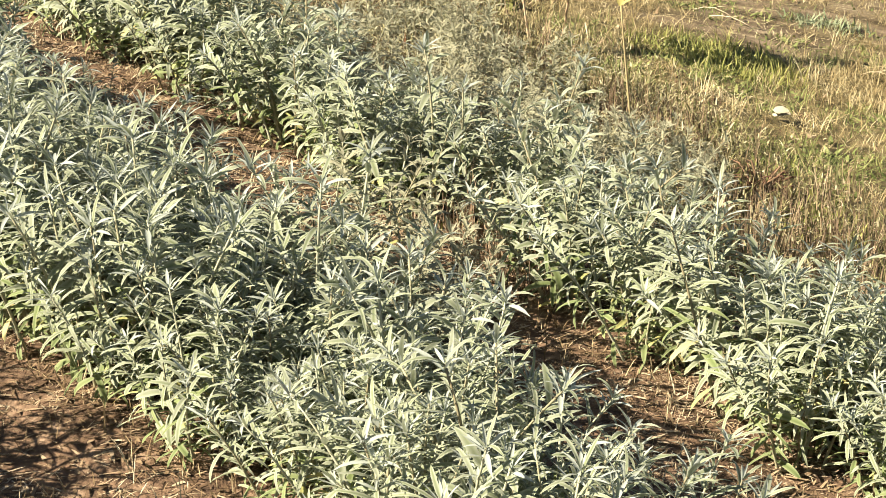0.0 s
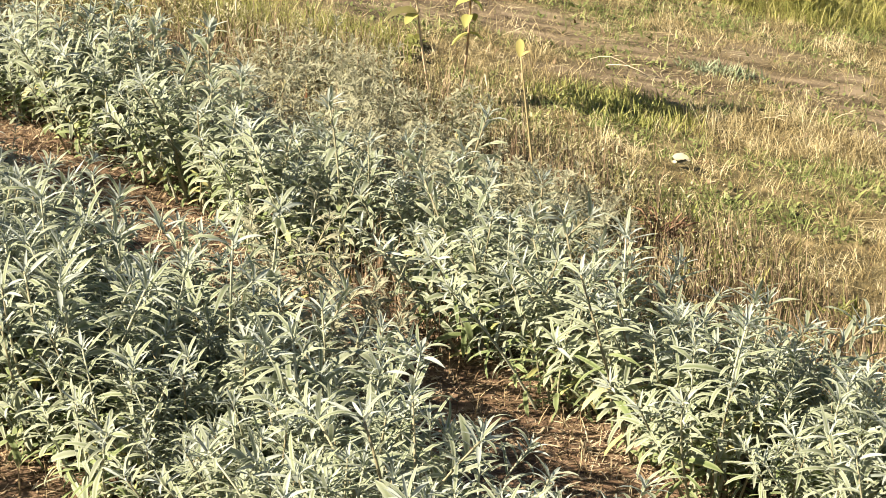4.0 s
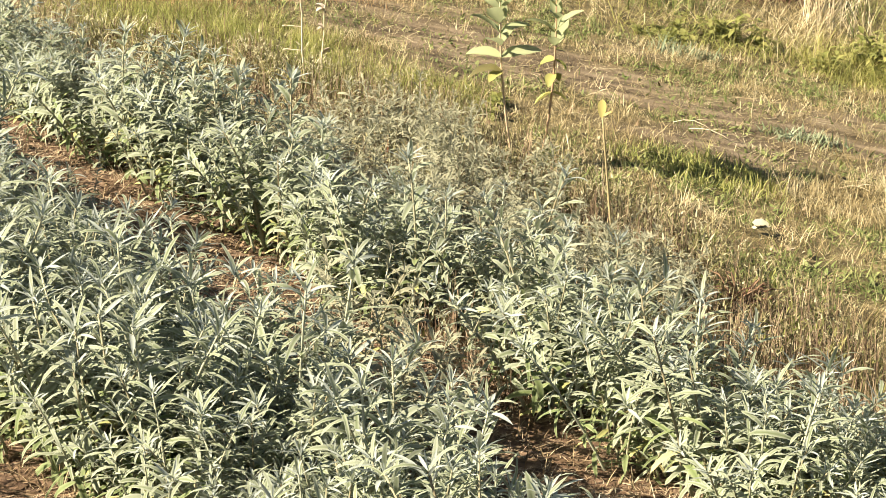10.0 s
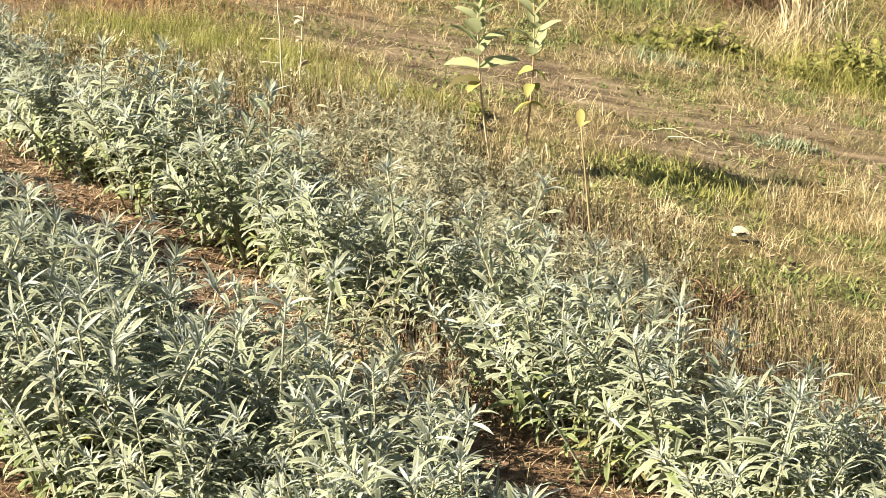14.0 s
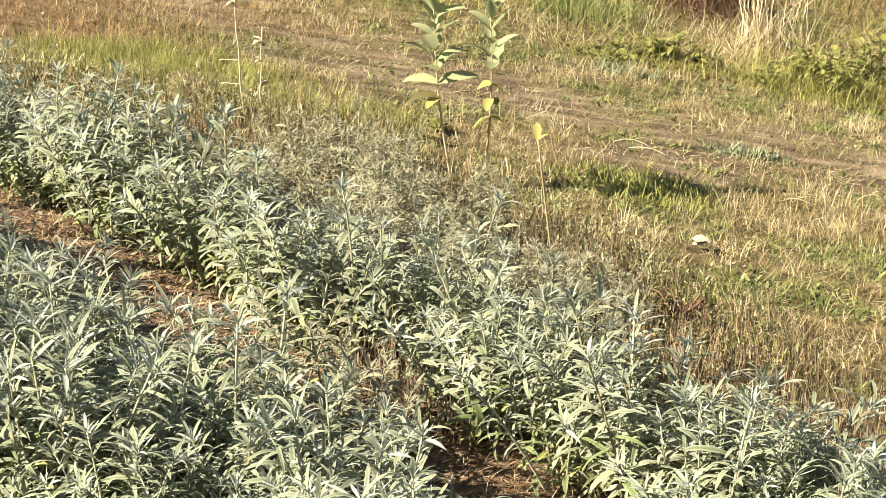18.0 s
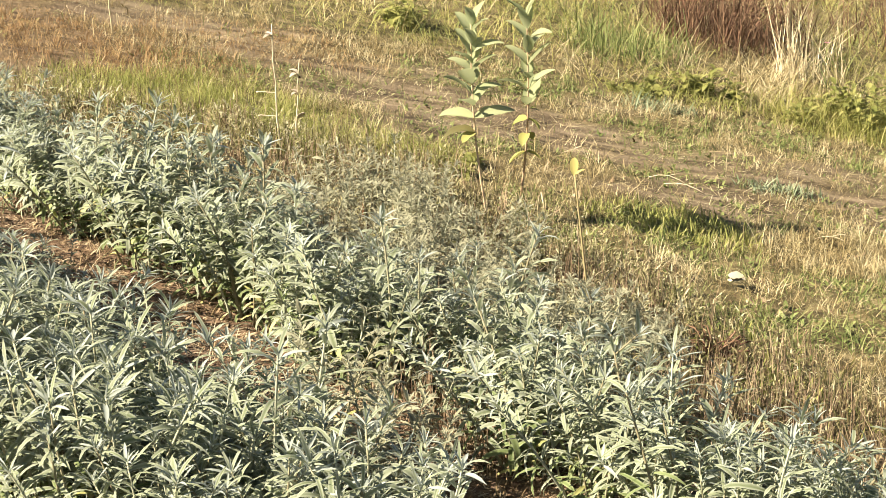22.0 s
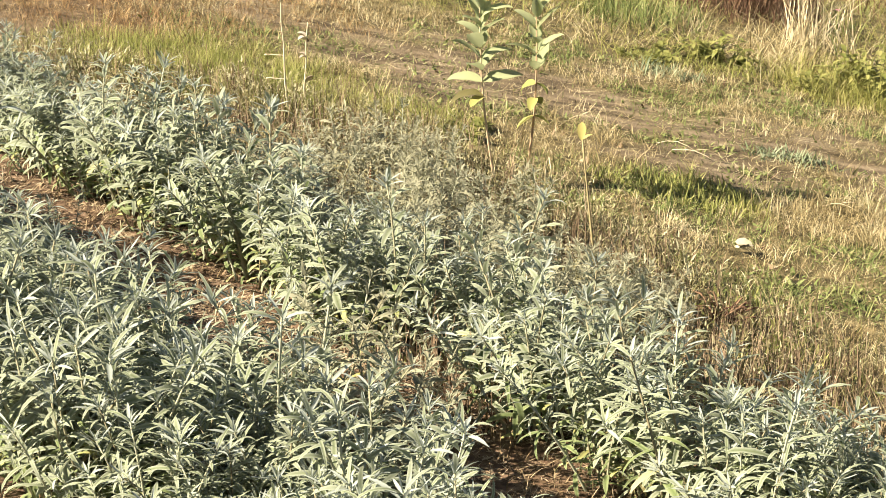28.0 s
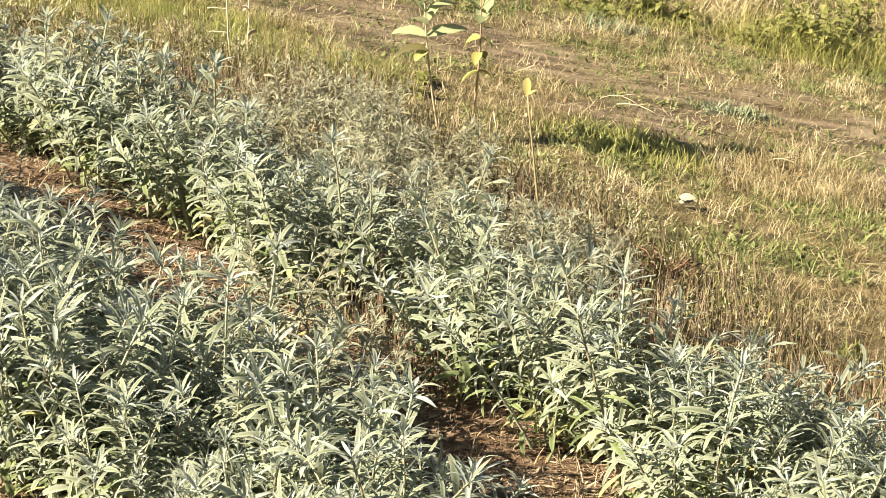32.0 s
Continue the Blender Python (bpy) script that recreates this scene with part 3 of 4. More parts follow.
patch = lambda x, y: max(0.0, min(1.0, 4.0 * (noise.noise((x * 2.0 + y * 0.8, y * 5.0, 12.0)) - 0.08)))
grow("track_weeds", scatter(90000, NEAR_LAWN, lambda x, y: bareness(x, y) * patch(x, y) * near(x, -0.3, 99, 0.6), 44, 0.03), (0.012, 0.035), (0.004, 0.012), (0.3, 1.4), GRASS, "flat green weed patches growing on the bare track", "weeds", 44)
grow("track_litter", scatter(16000, NEAR_LAWN, lambda x, y: bareness(x, y) * (1 - patch(x, y)) * max(0.0, 0.2 + 2 * noise.noise((x * 1.6, y * 6, 23.0))), 45, 0.03), (0.012, 0.05), (0.002, 0.006), (1.0, 1.5), LITTER, "brown dead grass litter streaked over the track", "litter", 45, lie=0.7, curl=0.1)
BLUEGREEN = material("bluish_green_blade", [(0.15, 0.19, 0.10), (0.21, 0.25, 0.15), (0.29, 0.32, 0.20)], 0.7, 50, 0.2, 0.2, 0.2)
grow("bluish_tuft", scatter(2600, (0.3, 0.9, 8.3, 8.8), spot(0.60, 8.58, 0.18, 0.10), 46, 0.02), (0.03, 0.08), (0.003, 0.007), (0.2, 1.2), BLUEGREEN, "low bluish-green tuft at the edge of the track", "weeds", 46)
grow("bluish_tuft", scatter(2200, (0.7, 1.3, 7.3, 7.7), spot(0.98, 7.50, 0.17, 0.10), 47, 0.02), (0.02, 0.055), (0.003, 0.007), (0.2, 1.3), BLUEGREEN, "flat bluish-green tuft on the track", "weeds", 47)
grow("bleached_grass", scatter(13000, (0.6, 1.9, 5.8, 7.3), spot(1.08, 6.75, 0.36, 0.36), 6, 0.03), (0.03, 0.09), (0.0014, 0.0028), (0.1, 1.2), STRAW, "tuft of bleached dry grass", "grass", 6)
grow("lime_grass", scatter(110000, (-1.8, 0.2, 6.2, 8.0), lambda x, y: max(spot(-1.1, 7.35, 0.6, 0.5)(x, y), spot(-0.33, 7.2, 0.25, 0.22)(x, y), spot(-0.75, 7.1, 0.3, 0.3)(x, y)), 7, 0.04), (0.02, 0.075), (0.0010, 0.0020), (0.05, 1.2), FEATHER, "feathery yellow-green grass beside the bed", "grass", 7)
grow("brown_stubble", scatter(44000, (-1.6, 1.5, 3.6, 7.2), lambda x, y: scrub(x, y) * (0.2 + greenness(y, x)), 8, 0.04), (0.04, 0.14), (0.0012, 0.0026), (0.0, 0.4), DEAD_STEM, "upright dead brown stubble along the bed", "stubble", 8, curl=0.2)
grow("pale_stubble", scatter(6000, (-1.6, 1.5, 3.6, 7.2), scrub, 9, 0.05), (0.03, 0.12), (0.0012, 0.0024), (0.0, 0.7), STUBBLE, "upright dry straw stalks among brown stubble", "stubble", 9, curl=0.3)
LEAFLET = material("scrub_leaflet", [(0.19, 0.17, 0.082), (0.28, 0.255, 0.132), (0.37, 0.34, 0.195), (0.46, 0.43, 0.28)], 0.85, 70, 0.3, 0.1, 0.25)
RUSSET = material("russet_dead_leaf", [(0.13, 0.055, 0.03), (0.22, 0.10, 0.055), (0.32, 0.17, 0.09)], 0.85, 60, 0.3, 0.15)
above = lambda top, seed: (lambda x, y: ground(x, y) + top * (noise.noise((x * 37, y * 37, seed)) * 0.8 + 0.4))
grow("scrub_leaflets", scatter(130000, (-1.7, 1.5, 3.6, 7.2), lambda x, y: scrub(x, y) * near(to_uv(x, y)[0], 3.0, 99, 0.9) * (0.35 + 1.1 * max(0.0, noise.noise((x * 4, y * 4, 6.0)) + 0.25)), 41, 0.03), (0.010, 0.024), (0.0028, 0.0055), (0.1, 1.3), LEAFLET, "pale grey-green leaflets of low scrub among brown stems", "scrub", 41, base=above(0.15, 2.0))
grow("scrub_weeds", scatter(16000, (-1.2, 1.9, 3.4, 6.6), lambda x, y: scrub(x, y) * near(to_uv(x, y)[0], -9, 3.6, 0.9) * (0.3 + greenness(x, y)), 42, 0.03), (0.015, 0.04), (0.004, 0.009), (0.1, 1.3), WEED, "olive green weed leaves among brown stems", "weeds", 42, base=above(0.05, 4.0))
grow("russet_clump", scatter(1500, (-0.9, -0.2, 5.7, 6.5), spot(-0.56, 6.12, 0.15, 0.11), 43, 0.02), (0.02, 0.055), (0.004, 0.009), (0.0, 1.3), RUSSET, "clump of russet dead leaves beside the sage row", "scrub", 43, base=above(0.10, 7.0))
OLIVE = material("olive_scrub_blade", [(0.07, 0.072, 0.024), (0.12, 0.117, 0.042), (0.175, 0.155, 0.065), (0.27, 0.23, 0.12)], 0.7, 50, 0.2, 0.25, 0.2)
grow("stubble_grass", scatter(34000, (-1.6, 1.5, 3.6, 7.2), scrub, 10, 0.04), (0.03, 0.10), (0.002, 0.005), (0.1, 0.9), OLIVE, "thin olive green grass among the stubble", "grass", 10)
grow("straw_litter", scatter(90000, (-2.1, 1.3, 2.3, 6.6), bed_only, 3), (0.010, 0.042), (0.0014, 0.0034), (0.9, 1.5), LITTER, "dry straw litter lying between the rows", "litter", 3, lie=0.8, curl=0.0)
grow("leaf_litter", scatter(52000, (-2.1, 1.3, 2.3, 6.6), bed_only, 13), (0.012, 0.04), (0.004, 0.009), (0.9, 1.5), LITTER, "curled dead sage leaves lying between the rows", "litter", 13, lie=0.55, curl=0.1)
grow("furrow_sprigs", scatter(20000, (-2.1, 1.3, 2.3, 6.6), bed_only, 12, 0.04), (0.015, 0.06), (0.0014, 0.0028), (0.0, 1.1), STUBBLE, "dead brown sprigs standing in the furrows", "stubble", 12)

row_foot = lambda x, y: near(to_uv(x, y)[0], 2.84, 3.26, 0.08) * near(to_uv(x, y)[1], 3.06, 3.24, 0.06)
grow("dead_sage_stems", scatter(2600, (-0.6, 0.2, 4.0, 4.8), row_foot, 50, 0.03), (0.06, 0.19), (0.002, 0.004), (0.0, 0.45), DEAD_STEM, "bare brown stems at the foot of the sage row", "stems", 50, curl=0.2)

# ------------------------------------------------------------------ tall growth behind the track
BACK = (-2.6, 3.6, 8.3, 14.5)
lush = lambda x, y: max(0.0, min(1.0, 0.5 + 1.5 * noise.noise((x * 1.3, y * 1.3, 31.0))))
brown = lambda x, y: max(0.0, min(1.0, 1.4 * spot(1.08, 10.5, 0.42, 0.62)(x, y) + 0.2 * spot(2.4, 11.2, 0.7, 1.2)(x, y)))
grow("tall_grass", scatter(120000, BACK, lambda x, y: back(x, y) * lush(x, y) * (1 - 0.8 * brown(x, y)), 21, 0.06), (0.04, 0.17), (0.0016, 0.0036), (0.3, 1.6), LIME, "tall yellow-green grass behind the track", "grass", 21, curl=1.0)
grow("lime_mound", scatter(20000, (1.0, 2.3, 8.3, 9.4), spot(1.55, 8.85, 0.5, 0.35), 28, 0.05), (0.05, 0.18), (0.002, 0.004), (0.2, 1.3), LIME, "arching yellow-green grass mound behind the track", "grass", 28, curl=1.0)
grow("straw_mound", scatter(6000, (0.8, 1.7, 8.7, 9.9), spot(1.16, 9.22, 0.24, 0.32), 29, 0.04), (0.08, 0.22), (0.0025, 0.005), (0.3, 1.3), STRAW, "arching mound of dry straw grass behind the track", "grass", 29, curl=1.2)
grow("green_tufts", scatter(2600, (0.1, 1.0, 9.1, 10.3), spot(0.55, 9.75, 0.32, 0.42), 30, 0.05), (0.08, 0.22), (0.003, 0.006), (0.1, 1.0), GRASS, "tufts of fresh green grass in front of the brush", "grass", 30, curl=1.0)
grow("edge_grass", scatter(7000, (0.3, 1.9, 8.4, 9.2), lambda x, y: max(spot(0.75, 8.80, 0.35, 0.13)(x, y), spot(1.5, 8.66, 0.4, 0.13)(x, y)), 33, 0.04), (0.03, 0.10), (0.002, 0.004), (0.1, 1.1), FEATHER, "soft green grass at the foot of the weeds", "grass", 33, curl=1.0)
grow("tall_straw", scatter(80000, BACK, lambda x, y: back(x, y) * (1.1 - lush(x, y)) * (1 - 0.6 * brown(x, y)), 22, 0.06), (0.05, 0.18), (0.0016, 0.0036), (0.3, 1.6), STRAW, "tall dry straw grass behind the track", "grass", 22, curl=0.9)
grow("tall_green", scatter(16000, BACK, lambda x, y: back(x, y) * lush(x, y) ** 2 * (1 - brown(x, y)), 23, 0.05), (0.06, 0.18), (0.003, 0.006), (0.2, 1.4), GRASS, "tufts of green grass behind the track", "grass", 23, curl=1.0)
grow("dead_brush", scatter(90000, BACK, lambda x, y: back(x, y) * brown(x, y), 24, 0.04), (0.08, 0.48), (0.0018, 0.005), (0.0, 0.8), BRUSH, "dense dead brown brush of standing stems", "brush", 24, curl=0.3)
grow("brush_leaves", scatter(60000, BACK, lambda x, y: back(x, y) * brown(x, y), 27, 0.04), (0.015, 0.035), (0.006, 0.012), (0.2, 1.5), BRUSH, "small dead brown leaves clinging in the brush", "brush", 27, base=lambda x, y: ground(x, y) + 0.42 * (noise.noise((x * 40, y * 40, 3)) * 0.5 + 0.5))
grow("straw_reeds", scatter(1000, (1.0, 1.8, 9.3, 10.2), spot(1.40, 9.75, 0.17, 0.22), 25, 0.05), (0.15, 0.42), (0.0025, 0.006), (0.0, 0.7), PALE_STEM, "bleached dry reed stalks in front of the brush", "reeds", 25, curl=0.4)


def weed_clump(x, y, radius, height, count, seed, label):
    """A low broad-leaved weed: stalks from one foot, each with leaves."""
    rng = random.Random(seed)
    root = new("weed_clump")
    root.location = (x, y, ground(x, y) - 0.01)
    for k in range(count):
        a, r = k * 2.4, radius * math.sqrt((k + 0.5) / count)
        hgt = height * rng.uniform(0.35, 1.5)
        pts = [Vector((math.cos(a) * r * (0.3 + 0.7 * s), math.sin(a) * r * (0.3 + 0.7 * s), hgt * s)) for s in (0, 0.35, 0.7, 1)]
        h = Heap()
        h.add(tube_arrays(pts, (0.003, 0.0025, 0.002, 0.0015), 4))
        stalk = child("stalk", h.mesh("stalk", [WEED]), root, Matrix())
        h = Heap()
        for j in range(13):
            s = 0.15 + 0.85 * j / 12
            i = min(2, int(s * 3))
            at = pts[i].lerp(pts[i + 1], s * 3 - i)
            h.add(leaf_arrays(1, rng.uniform(0.4, 0.6), rng.uniform(0.3, 0.9), 0.3, 0, 5), aim(j * 2.4 + rng.uniform(-0.5, 0.5), rng.uniform(-0.4, 0.9), at, rng.uniform(0.024, 0.054)))
        child("foliage", h.mesh("foliage", [WEED]), stalk, Matrix())
    return tagged(root, label, "weed", "weed clumps behind the track")


DARK = "broad-leaved dark green weed clump in tall grass"
CLUMPS = ((0.60, 8.95, 0.22, 0.055), (0.90, 9.0, 0.14, 0.06), (1.36, 8.82, 0.15, 0.09), (1.62, 8.80, 0.22, 0.11), (1.50, 8.95, 0.18, 0.14), (1.78, 8.9, 0.2, 0.15), (-0.38, 9.45, 0.16, 0.10), (-0.10, 7.10, 0.10, 0.02))
ROW.seed(63)
for k, (cx, cy, r, hgt) in enumerate(CLUMPS):
    for j in range(3):
        weed_clump(cx + ROW.uniform(-1, 1) * r, cy + ROW.uniform(-0.7, 0.7) * r, r * ROW.uniform(0.4, 0.75), hgt * ROW.uniform(0.6, 1.6), ROW.randrange(5, 9), 300 + 4 * k + j, DARK if cy > 8 else "low dark green weed clump in dry grass")


# ------------------------------------------------------------------ milkweeds
def milkweed(x, y, height, seed, bend, label, lowest, yellow, pale=False):
    """Pairs of leaves up a thin stem, the lowest pairs yellowed and hanging, the upper ones held up."""
    rng = random.Random(seed)
    root = new("milkweed")
    root.location = (x, y, ground(x, y) - 0.01)
    pts = [Vector((bend[0] * math.sin(2.2 * i / 9) + bend[1] * (1 - i / 9) ** 3, 0.01 * math.sin(i), height * i / 9)) for i in range(10)]
    h = Heap()
    h.add(tube_arrays(pts, [0.0046 - 0.00034 * i for i in range(10)], 6))
    child("stem", h.mesh("stem", [MILK_STEM]), root, Matrix())
    nodes = 11
    for k in range(nodes):
        s = lowest + (0.985 - lowest) * (k / (nodes - 1)) ** 0.85
        seg = min(8, int(s * 9))
        at = pts[seg].lerp(pts[seg + 1], s * 9 - seg)
        old = k < yellow
        for side in (0, 1):
            az = 1.25 + math.pi / 2 * ((k + seed) % 2) + side * math.pi + rng.uniform(-0.45, 0.45)
            size = (0.062 if old else 0.122 * (1 - 0.28 * k / nodes)) * rng.uniform(0.85, 1.12)
            rise = rng.uniform(-0.5, 0.0) if old else 0.5 + 0.07 * k + rng.uniform(-0.35, 0.2)
            mat, tone = (MILK_YELLOW if old else MILK_LEAF), ""
            if pale and k == 0 and side:
                az, size, rise, mat, tone = math.pi / 2 + 0.1, 0.115, 0.3, MILK_PALE, "curled pale dry leaf"
            h = Heap()
            h.add(leaf_arrays(1, 0.62 if old else 0.42, (1.0 if tone else 0.45 + rng.uniform(-0.2, 0.4)), 0.45, rng.uniform(-0.3, 0.3), 9, stalk=0.04, wave=0.02))
            leaf = child("leaf", h.mesh("leaf", [mat]), root, aim(az, rise, at, size, rng.uniform(-0.5, 0.5)))
            if tone:
                leaf["label"] = tone
    return tagged(root, label, "milkweed", "milkweeds beside the bed")


milkweed(-0.073, 6.55, 0.63, 1, (-0.02, 0.015), "young milkweed with broad green leaves and a curled pale leaf", 0.46, 1, True)
milkweed(0.080, 6.75, 0.64, 2, (0.004, -0.04), "young milkweed with yellowing lower leaves on reddish stem", 0.31, 3)


def dead_stalk(x, y, height, lean, pods, twigs, thick, label, seed, mat):
    """A dry stalk: pods and twigs are given by their heights along it."""
    rng = random.Random(seed)
    root = new("dead_stalk")
    root.location = (x, y, ground(x, y) - 0.01)
    pts = [Vector((lean * i / 7 + 0.002 * math.sin(i * 2.1), 0.003 * math.cos(i * 1.7), height * i / 7)) for i in range(8)]
    h = Heap()
    h.add(tube_arrays(pts, [thick * (1 - 0.07 * i) for i in range(8)], 6))
    child("stem", h.mesh("stem", [mat]), root, Matrix())
    for s in twigs:
        p = pts[0].lerp(pts[-1], s)
        h = Heap()
        h.add(tube_arrays([p, p + Vector((-0.025, 0, 0.002)), p + Vector((-0.055, 0.005, 0.004)), p + Vector((-0.065, 0.005, 0.002))], (thick * 0.55, thick * 0.5, thick * 0.5, thick * 0.9), 5))
        child("twig", h.mesh("twig", [mat]), root, Matrix())
    for s, side in pods:
        p = pts[0].lerp(pts[-1], s)
        h = Heap()
        for k in range(2):
            h.add(leaf_arrays(1, 0.5, 0.7, 0.9, 0.3, 7), aim(side * 1.5 + k * 0.8, 0.9 - 0.5 * k, p, 0.034 + rng.uniform(-0.006, 0.006)))
        pod = child("pod", h.mesh("pod", [POD]), root, Matrix())
        pod["label"] = "split white seed pod husk"
    return tagged(root, label, "dead stalk", "dead stalks beside the bed")


dead_stalk(-0.741, 6.933, 0.44, -0.003, ((0.90, 1),), (0.30, 0.48), 0.0032, "dry bleached stalk with one split pod", 1, PALE_STEM)
dead_stalk(-0.698, 7.036, 0.31, 0.027, ((0.82, 1), (0.62, 1), (0.34, -1)), (), 0.0032, "dry stalk with open white seed pods", 2, PALE_STEM)
dead_stalk(-0.739, 6.951, 0.36, -0.01, (), (), 0.002, "thin dead brown stalk beside the bed", 3, DEAD_STEM)
dead_stalk(-0.972, 6.842, 0.24, -0.01, (), (), 0.002, "thin dead brown stalk beside the bed", 4, DEAD_STEM)
dead_stalk(-1.06, 7.129, 0.28, -0.07, (), (), 0.002, "thin leaning straw-coloured stalk", 5, STRAW)
dead_stalk(-1.523, 8.324, 0.40, 0.0, (), (), 0.004, "dry bleached stalk by the track", 6, PALE_STEM)


def yellow_stalk(x, y, height):
    root = new("yellow_stalk")
    root.location = (x, y, ground(x, y) - 0.01)
    pts = [Vector((-0.035 * i / 7, 0, height * i / 7)) for i in range(8)]
    h = Heap()
    h.add(tube_arrays(pts, [0.0038 - 0.0002 * i for i in range(8)], 6))
    child("stem", h.mesh("stem", [STRAW]), root, Matrix())
    h = Heap()
    h.add(leaf_arrays(1, 0.5, -0.2, 0.35, 0.3, 8, stalk=0.0), aim(2.9, -1.4, pts[-1] + Vector((0, 0, 0.043)), 0.05))
    h.add(leaf_arrays(1, 0.4, 0.5, 0.5, -0.2, 8, stalk=0.02), aim(-1.2, 0.7, pts[-1] - Vector((0, 0, 0.01)), 0.035))
    leaf = child("leaf", h.mesh("leaf", [STALK_YELLOW]), root, Matrix())
    leaf["label"] = "folded yellow leaf"
    return tagged(root, "straw-coloured stalk with one folded yellow leaf", "stalk")


yellow_stalk(0.228, 5.68, 0.42)


def fallen_leaf(x, y, size, turn, label):
    """A dry leaf, crumpled: its blade arches over itself, with a second fold lying across."""
    h = Heap()
    for k, (dx, dz, roll, grow_by) in enumerate(((0, 0.0, 0.35, 1.0), (0.12, 0.10, -0.55, 0.85), (-0.10, 0.04, 0.9, 0.7))):
        h.add(leaf_arrays(1, 0.62, 0.9 - 0.2 * k, -0.45, 0.5, 9, wave=0.05), Matrix.Translation((dx, -0.5 + 0.1 * k, 0.12 + dz)) @ Matrix.Rotation(0.25 * k - 0.2, 4, "Z") @ Matrix.Rotation(0.35, 4, "X") @ Matrix.Rotation(roll, 4, "Y") @ Matrix.Scale(grow_by, 4))
    ob = new("fallen_leaf", h.mesh("fallen_leaf", [PALE]))
    ob.matrix_basis = Matrix.Translation((x, y, ground(x, y) + 0.018)) @ Matrix.Rotation(turn, 4, "Z") @ Matrix.Diagonal((size, size, size, 1))
    return tagged(ob, label, "leaf")


def lying_stalk(x, y, dx, dy, thick, label):
    """A broken straw lying on the grass, bowed a little off the ground."""
    root = new("fallen_stalk")
    root.location = (x, y, ground(x, y) + 0.012)
    pts = [Vector((dx * s, dy * s, ground(x + dx * s, y + dy * s) - ground(x, y) + 0.02 * math.sin(3.1 * s))) for s in (0, 0.25, 0.5, 0.75, 1)]
    h = Heap()
    h.add(tube_arrays(pts, [thick * (1 - 0.12 * i) for i in range(5)], 5))
    stalk = child("stalk", h.mesh("stalk", [PALE_STEM]), root, Matrix())
    h = Heap()
    h.add(leaf_arrays(1, 0.12, 0.6, 0.3, 0.4, 6), aim(math.atan2(-dx, dy) + 0.5, 0.15, pts[2], 0.09))
    child("blade", h.mesh("blade", [PALE_STEM]), root, Matrix())
    return tagged(root, label, "stalk", "fallen straw stalks")


def twig_knot(x, y, radius, count, label, seed):
    """Dead twigs heaped round one root."""
    rng = random.Random(seed)
    root = new("dead_root")
    root.location = (x, y, ground(x, y) - 0.01)
    for k in range(count):
        a, up = rng.uniform(0, 6.28), rng.uniform(0.1, 0.9)
        d = Vector((math.cos(a) * math.cos(up), math.sin(a) * math.cos(up), math.sin(up))) * radius * rng.uniform(0.6, 1.2)
        bow = Vector((rng.uniform(-0.02, 0.02), rng.uniform(-0.02, 0.02), 0.015))
        h = Heap()
        h.add(tube_arrays([Vector(), d * 0.4 + bow, d * 0.75 + bow, d], (0.0045, 0.0035, 0.0025, 0.0012), 5))
        child("twig", h.mesh("twig", [BRUSH]), root, Matrix())
    return tagged(root, label, "dead root")


twig_knot(0.536, 5.45, 0.11, 40, "dark dead root with broken twigs at the bed's edge", 4)
twig_knot(-0.517, 6.22, 0.09, 18, "dead brown root with twigs among stubble", 5)


def yellow_sprig(x, y):
    root = new("yellow_sprig")
    root.location = (x, y, ground(x, y) - 0.01)
    for k in range(4):
        p = Vector((0.02 * math.cos(k * 1.7), 0.02 * math.sin(k * 1.7), 0.10 + 0.02 * k))
        h = Heap()
        h.add(tube_arrays([Vector(), p * 0.5, p], (0.002, 0.0017, 0.0012), 4))
        child("stalk", h.mesh("stalk", [LIME]), root, Matrix())
        for j in range(5):
            h = Heap()
            h.add(leaf_arrays(1, 0.4, 0.5, 0.3, 0, 5), aim(j * 2.4 + k, 0.4, p * (0.5 + 0.12 * j), 0.04))
            child("leaf", h.mesh("leaf", [LIME]), root, Matrix())
    return tagged(root, "small yellow leafy sprig among stubble", "weed")


yellow_sprig(-0.35, 5.65)
fallen_leaf(0.685, 6.20, 0.06, 1.5, "bleached fallen leaf lying on dry grass")


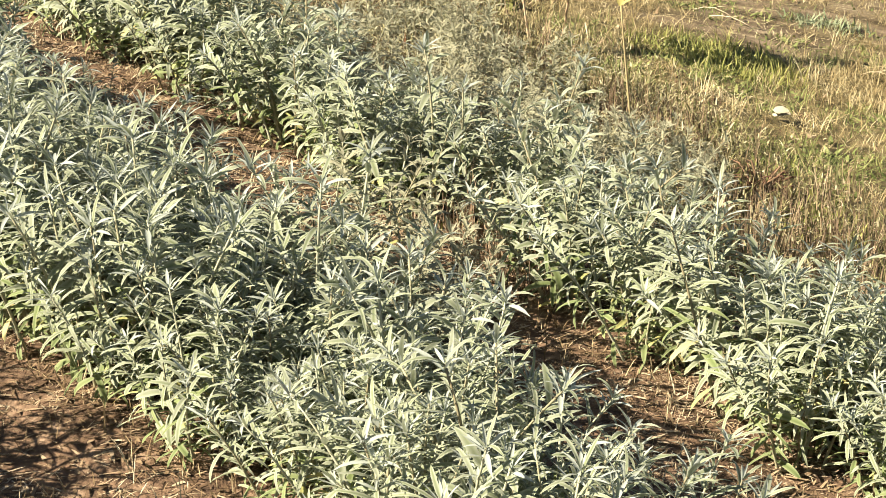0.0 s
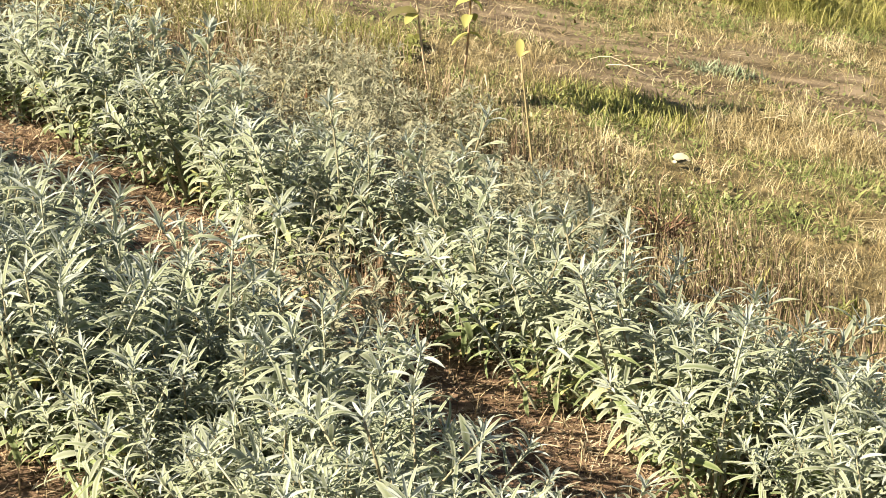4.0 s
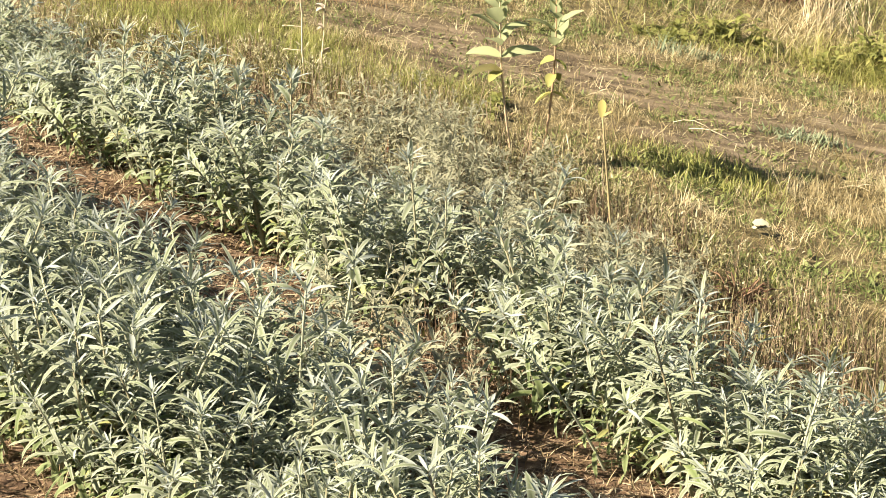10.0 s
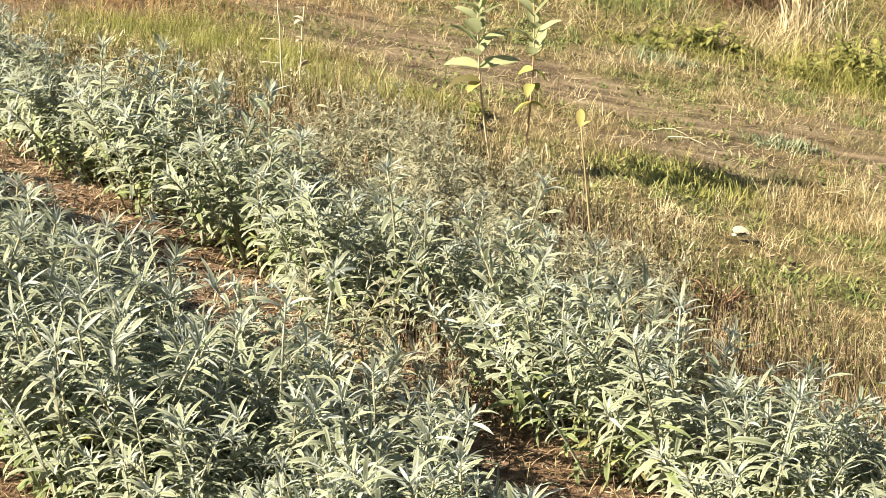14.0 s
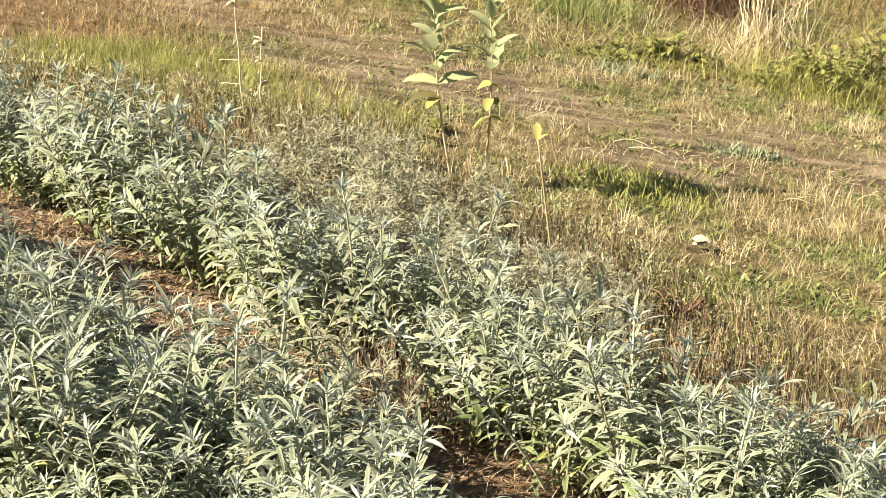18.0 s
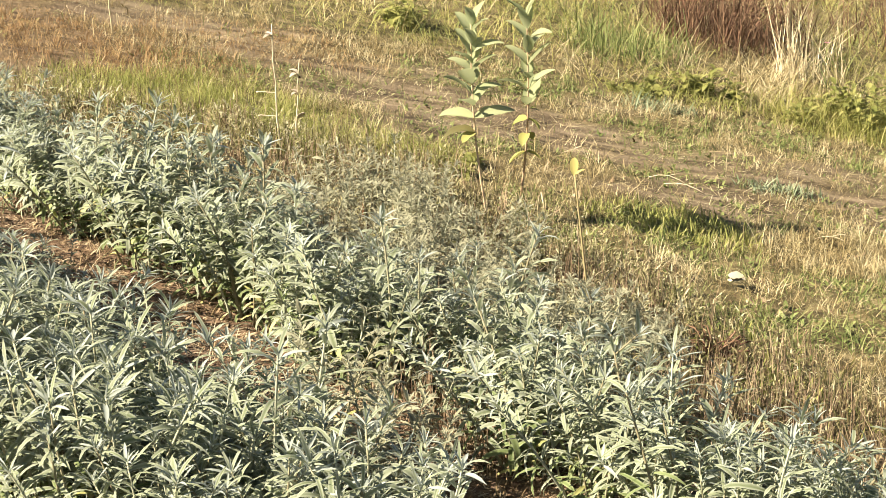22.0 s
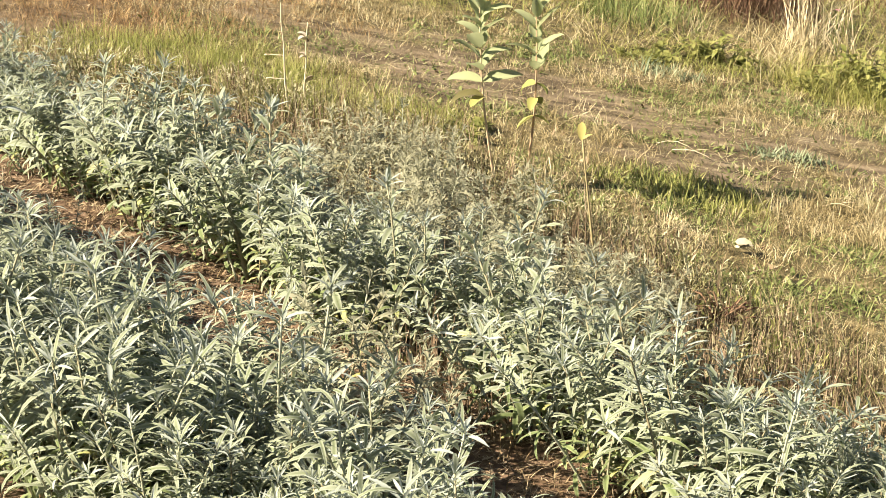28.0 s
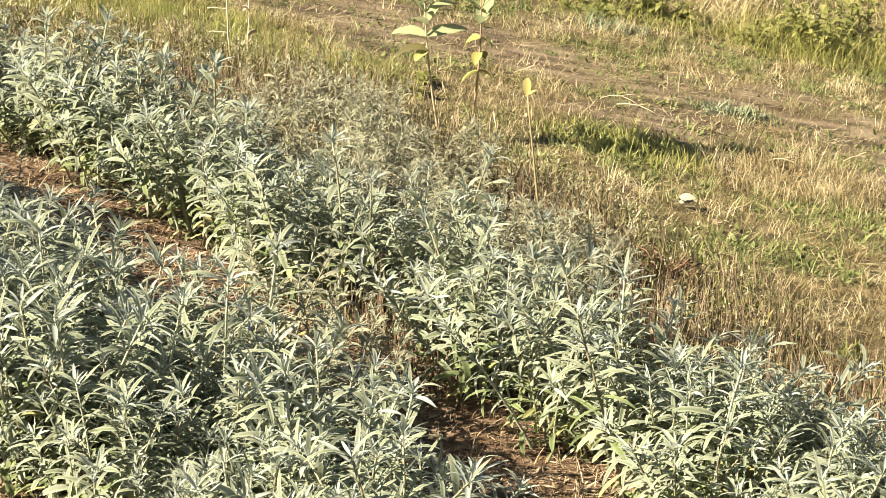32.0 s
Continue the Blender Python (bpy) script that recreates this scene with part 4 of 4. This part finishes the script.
def bent_stalk(x, y, dx, dy, label):
    """A thin stalk bent over, with one pale leaf hanging from its end."""
    root = new("bent_stalk")
    root.location = (x, y, ground(x, y))
    pts = [Vector((dx * s, dy * s, 0.11 * math.sin(2.6 * s) + 0.01)) for s in (0, 0.3, 0.6, 0.85, 1)]
    h = Heap()
    h.add(tube_arrays(pts, (0.003, 0.0026, 0.0022, 0.002, 0.0016), 5))
    child("stalk", h.mesh("stalk", [PALE_STEM]), root, Matrix())
    h = Heap()
    h.add(leaf_arrays(1, 0.5, 0.4, 0.3, 0, 6), aim(1.2, -0.7, pts[-1] + Vector((0, 0, 0.01)), 0.05))
    child("leaf", h.mesh("leaf", [MILK_PALE]), root, Matrix())
    return tagged(root, label, "stalk")


def pink_flower(x, y, height):
    root = new("wild_flower")
    root.location = (x, y, ground(x, y))
    top = Vector((0.01, 0.0, height))
    h = Heap()
    h.add(tube_arrays([Vector((0, 0, 0)), Vector((0.004, 0, height * 0.5)), top], (0.002, 0.0018, 0.0015), 5))
    child("stem", h.mesh("stem", [GRASS]), root, Matrix())
    for k in range(7):
        h = Heap()
        h.add(leaf_arrays(1, 0.6, 0.3, 0.2, 0, 4), aim(k * 0.9, 0.45, top, 0.017))
        child("petal", h.mesh("petal", [FLOWER]), root, Matrix())
    return tagged(root, "single small pink wild flower in straw grass", "flower")


pink_flower(1.455, 9.72, 0.19)
bent_stalk(0.10, 6.62, 0.02, -0.17, "bent dry stalk with a hanging pale leaf")
for x, y, dx, dy in ((0.50, 7.36, 0.20, -0.05), (0.55, 7.30, 0.21, -0.08), (1.02, 6.93, 0.16, -0.05), (0.20, 7.55, 0.13, 0.05), (1.30, 7.05, 0.14, 0.03)):
    lying_stalk(x, y, 0.7 * dx, 0.7 * dy, 0.0017, "pale broken straw stalk lying on the grass")
dead_stalk(0.80, 7.66, 0.15, 0.012, (), (0.55,), 0.0022, "thin dry twig standing on the track", 7, STUBBLE)
dead_stalk(1.24, 7.88, 0.10, -0.012, (), (), 0.002, "thin dry twig standing on the track", 8, STUBBLE)
ROW.seed(33)
for u, v in ((3.70, 2.84), (3.64, 2.86), (3.60, 2.92), (3.57, 2.95), (3.54, 2.99), (3.50, 3.02), (3.46, 3.05), (2.16, 2.72), (2.12, 2.78), (2.2, 2.70), (2.5, 2.78)):
    x, y = uv(u + ROW.uniform(-0.02, 0.02), v)
    dead_stalk(x, y, ROW.uniform(0.07, 0.13), ROW.uniform(-0.02, 0.02), (), (), 0.0016, "thin bare grey twig standing in the furrow", 60 + int(u * 10), PALE_STEM)
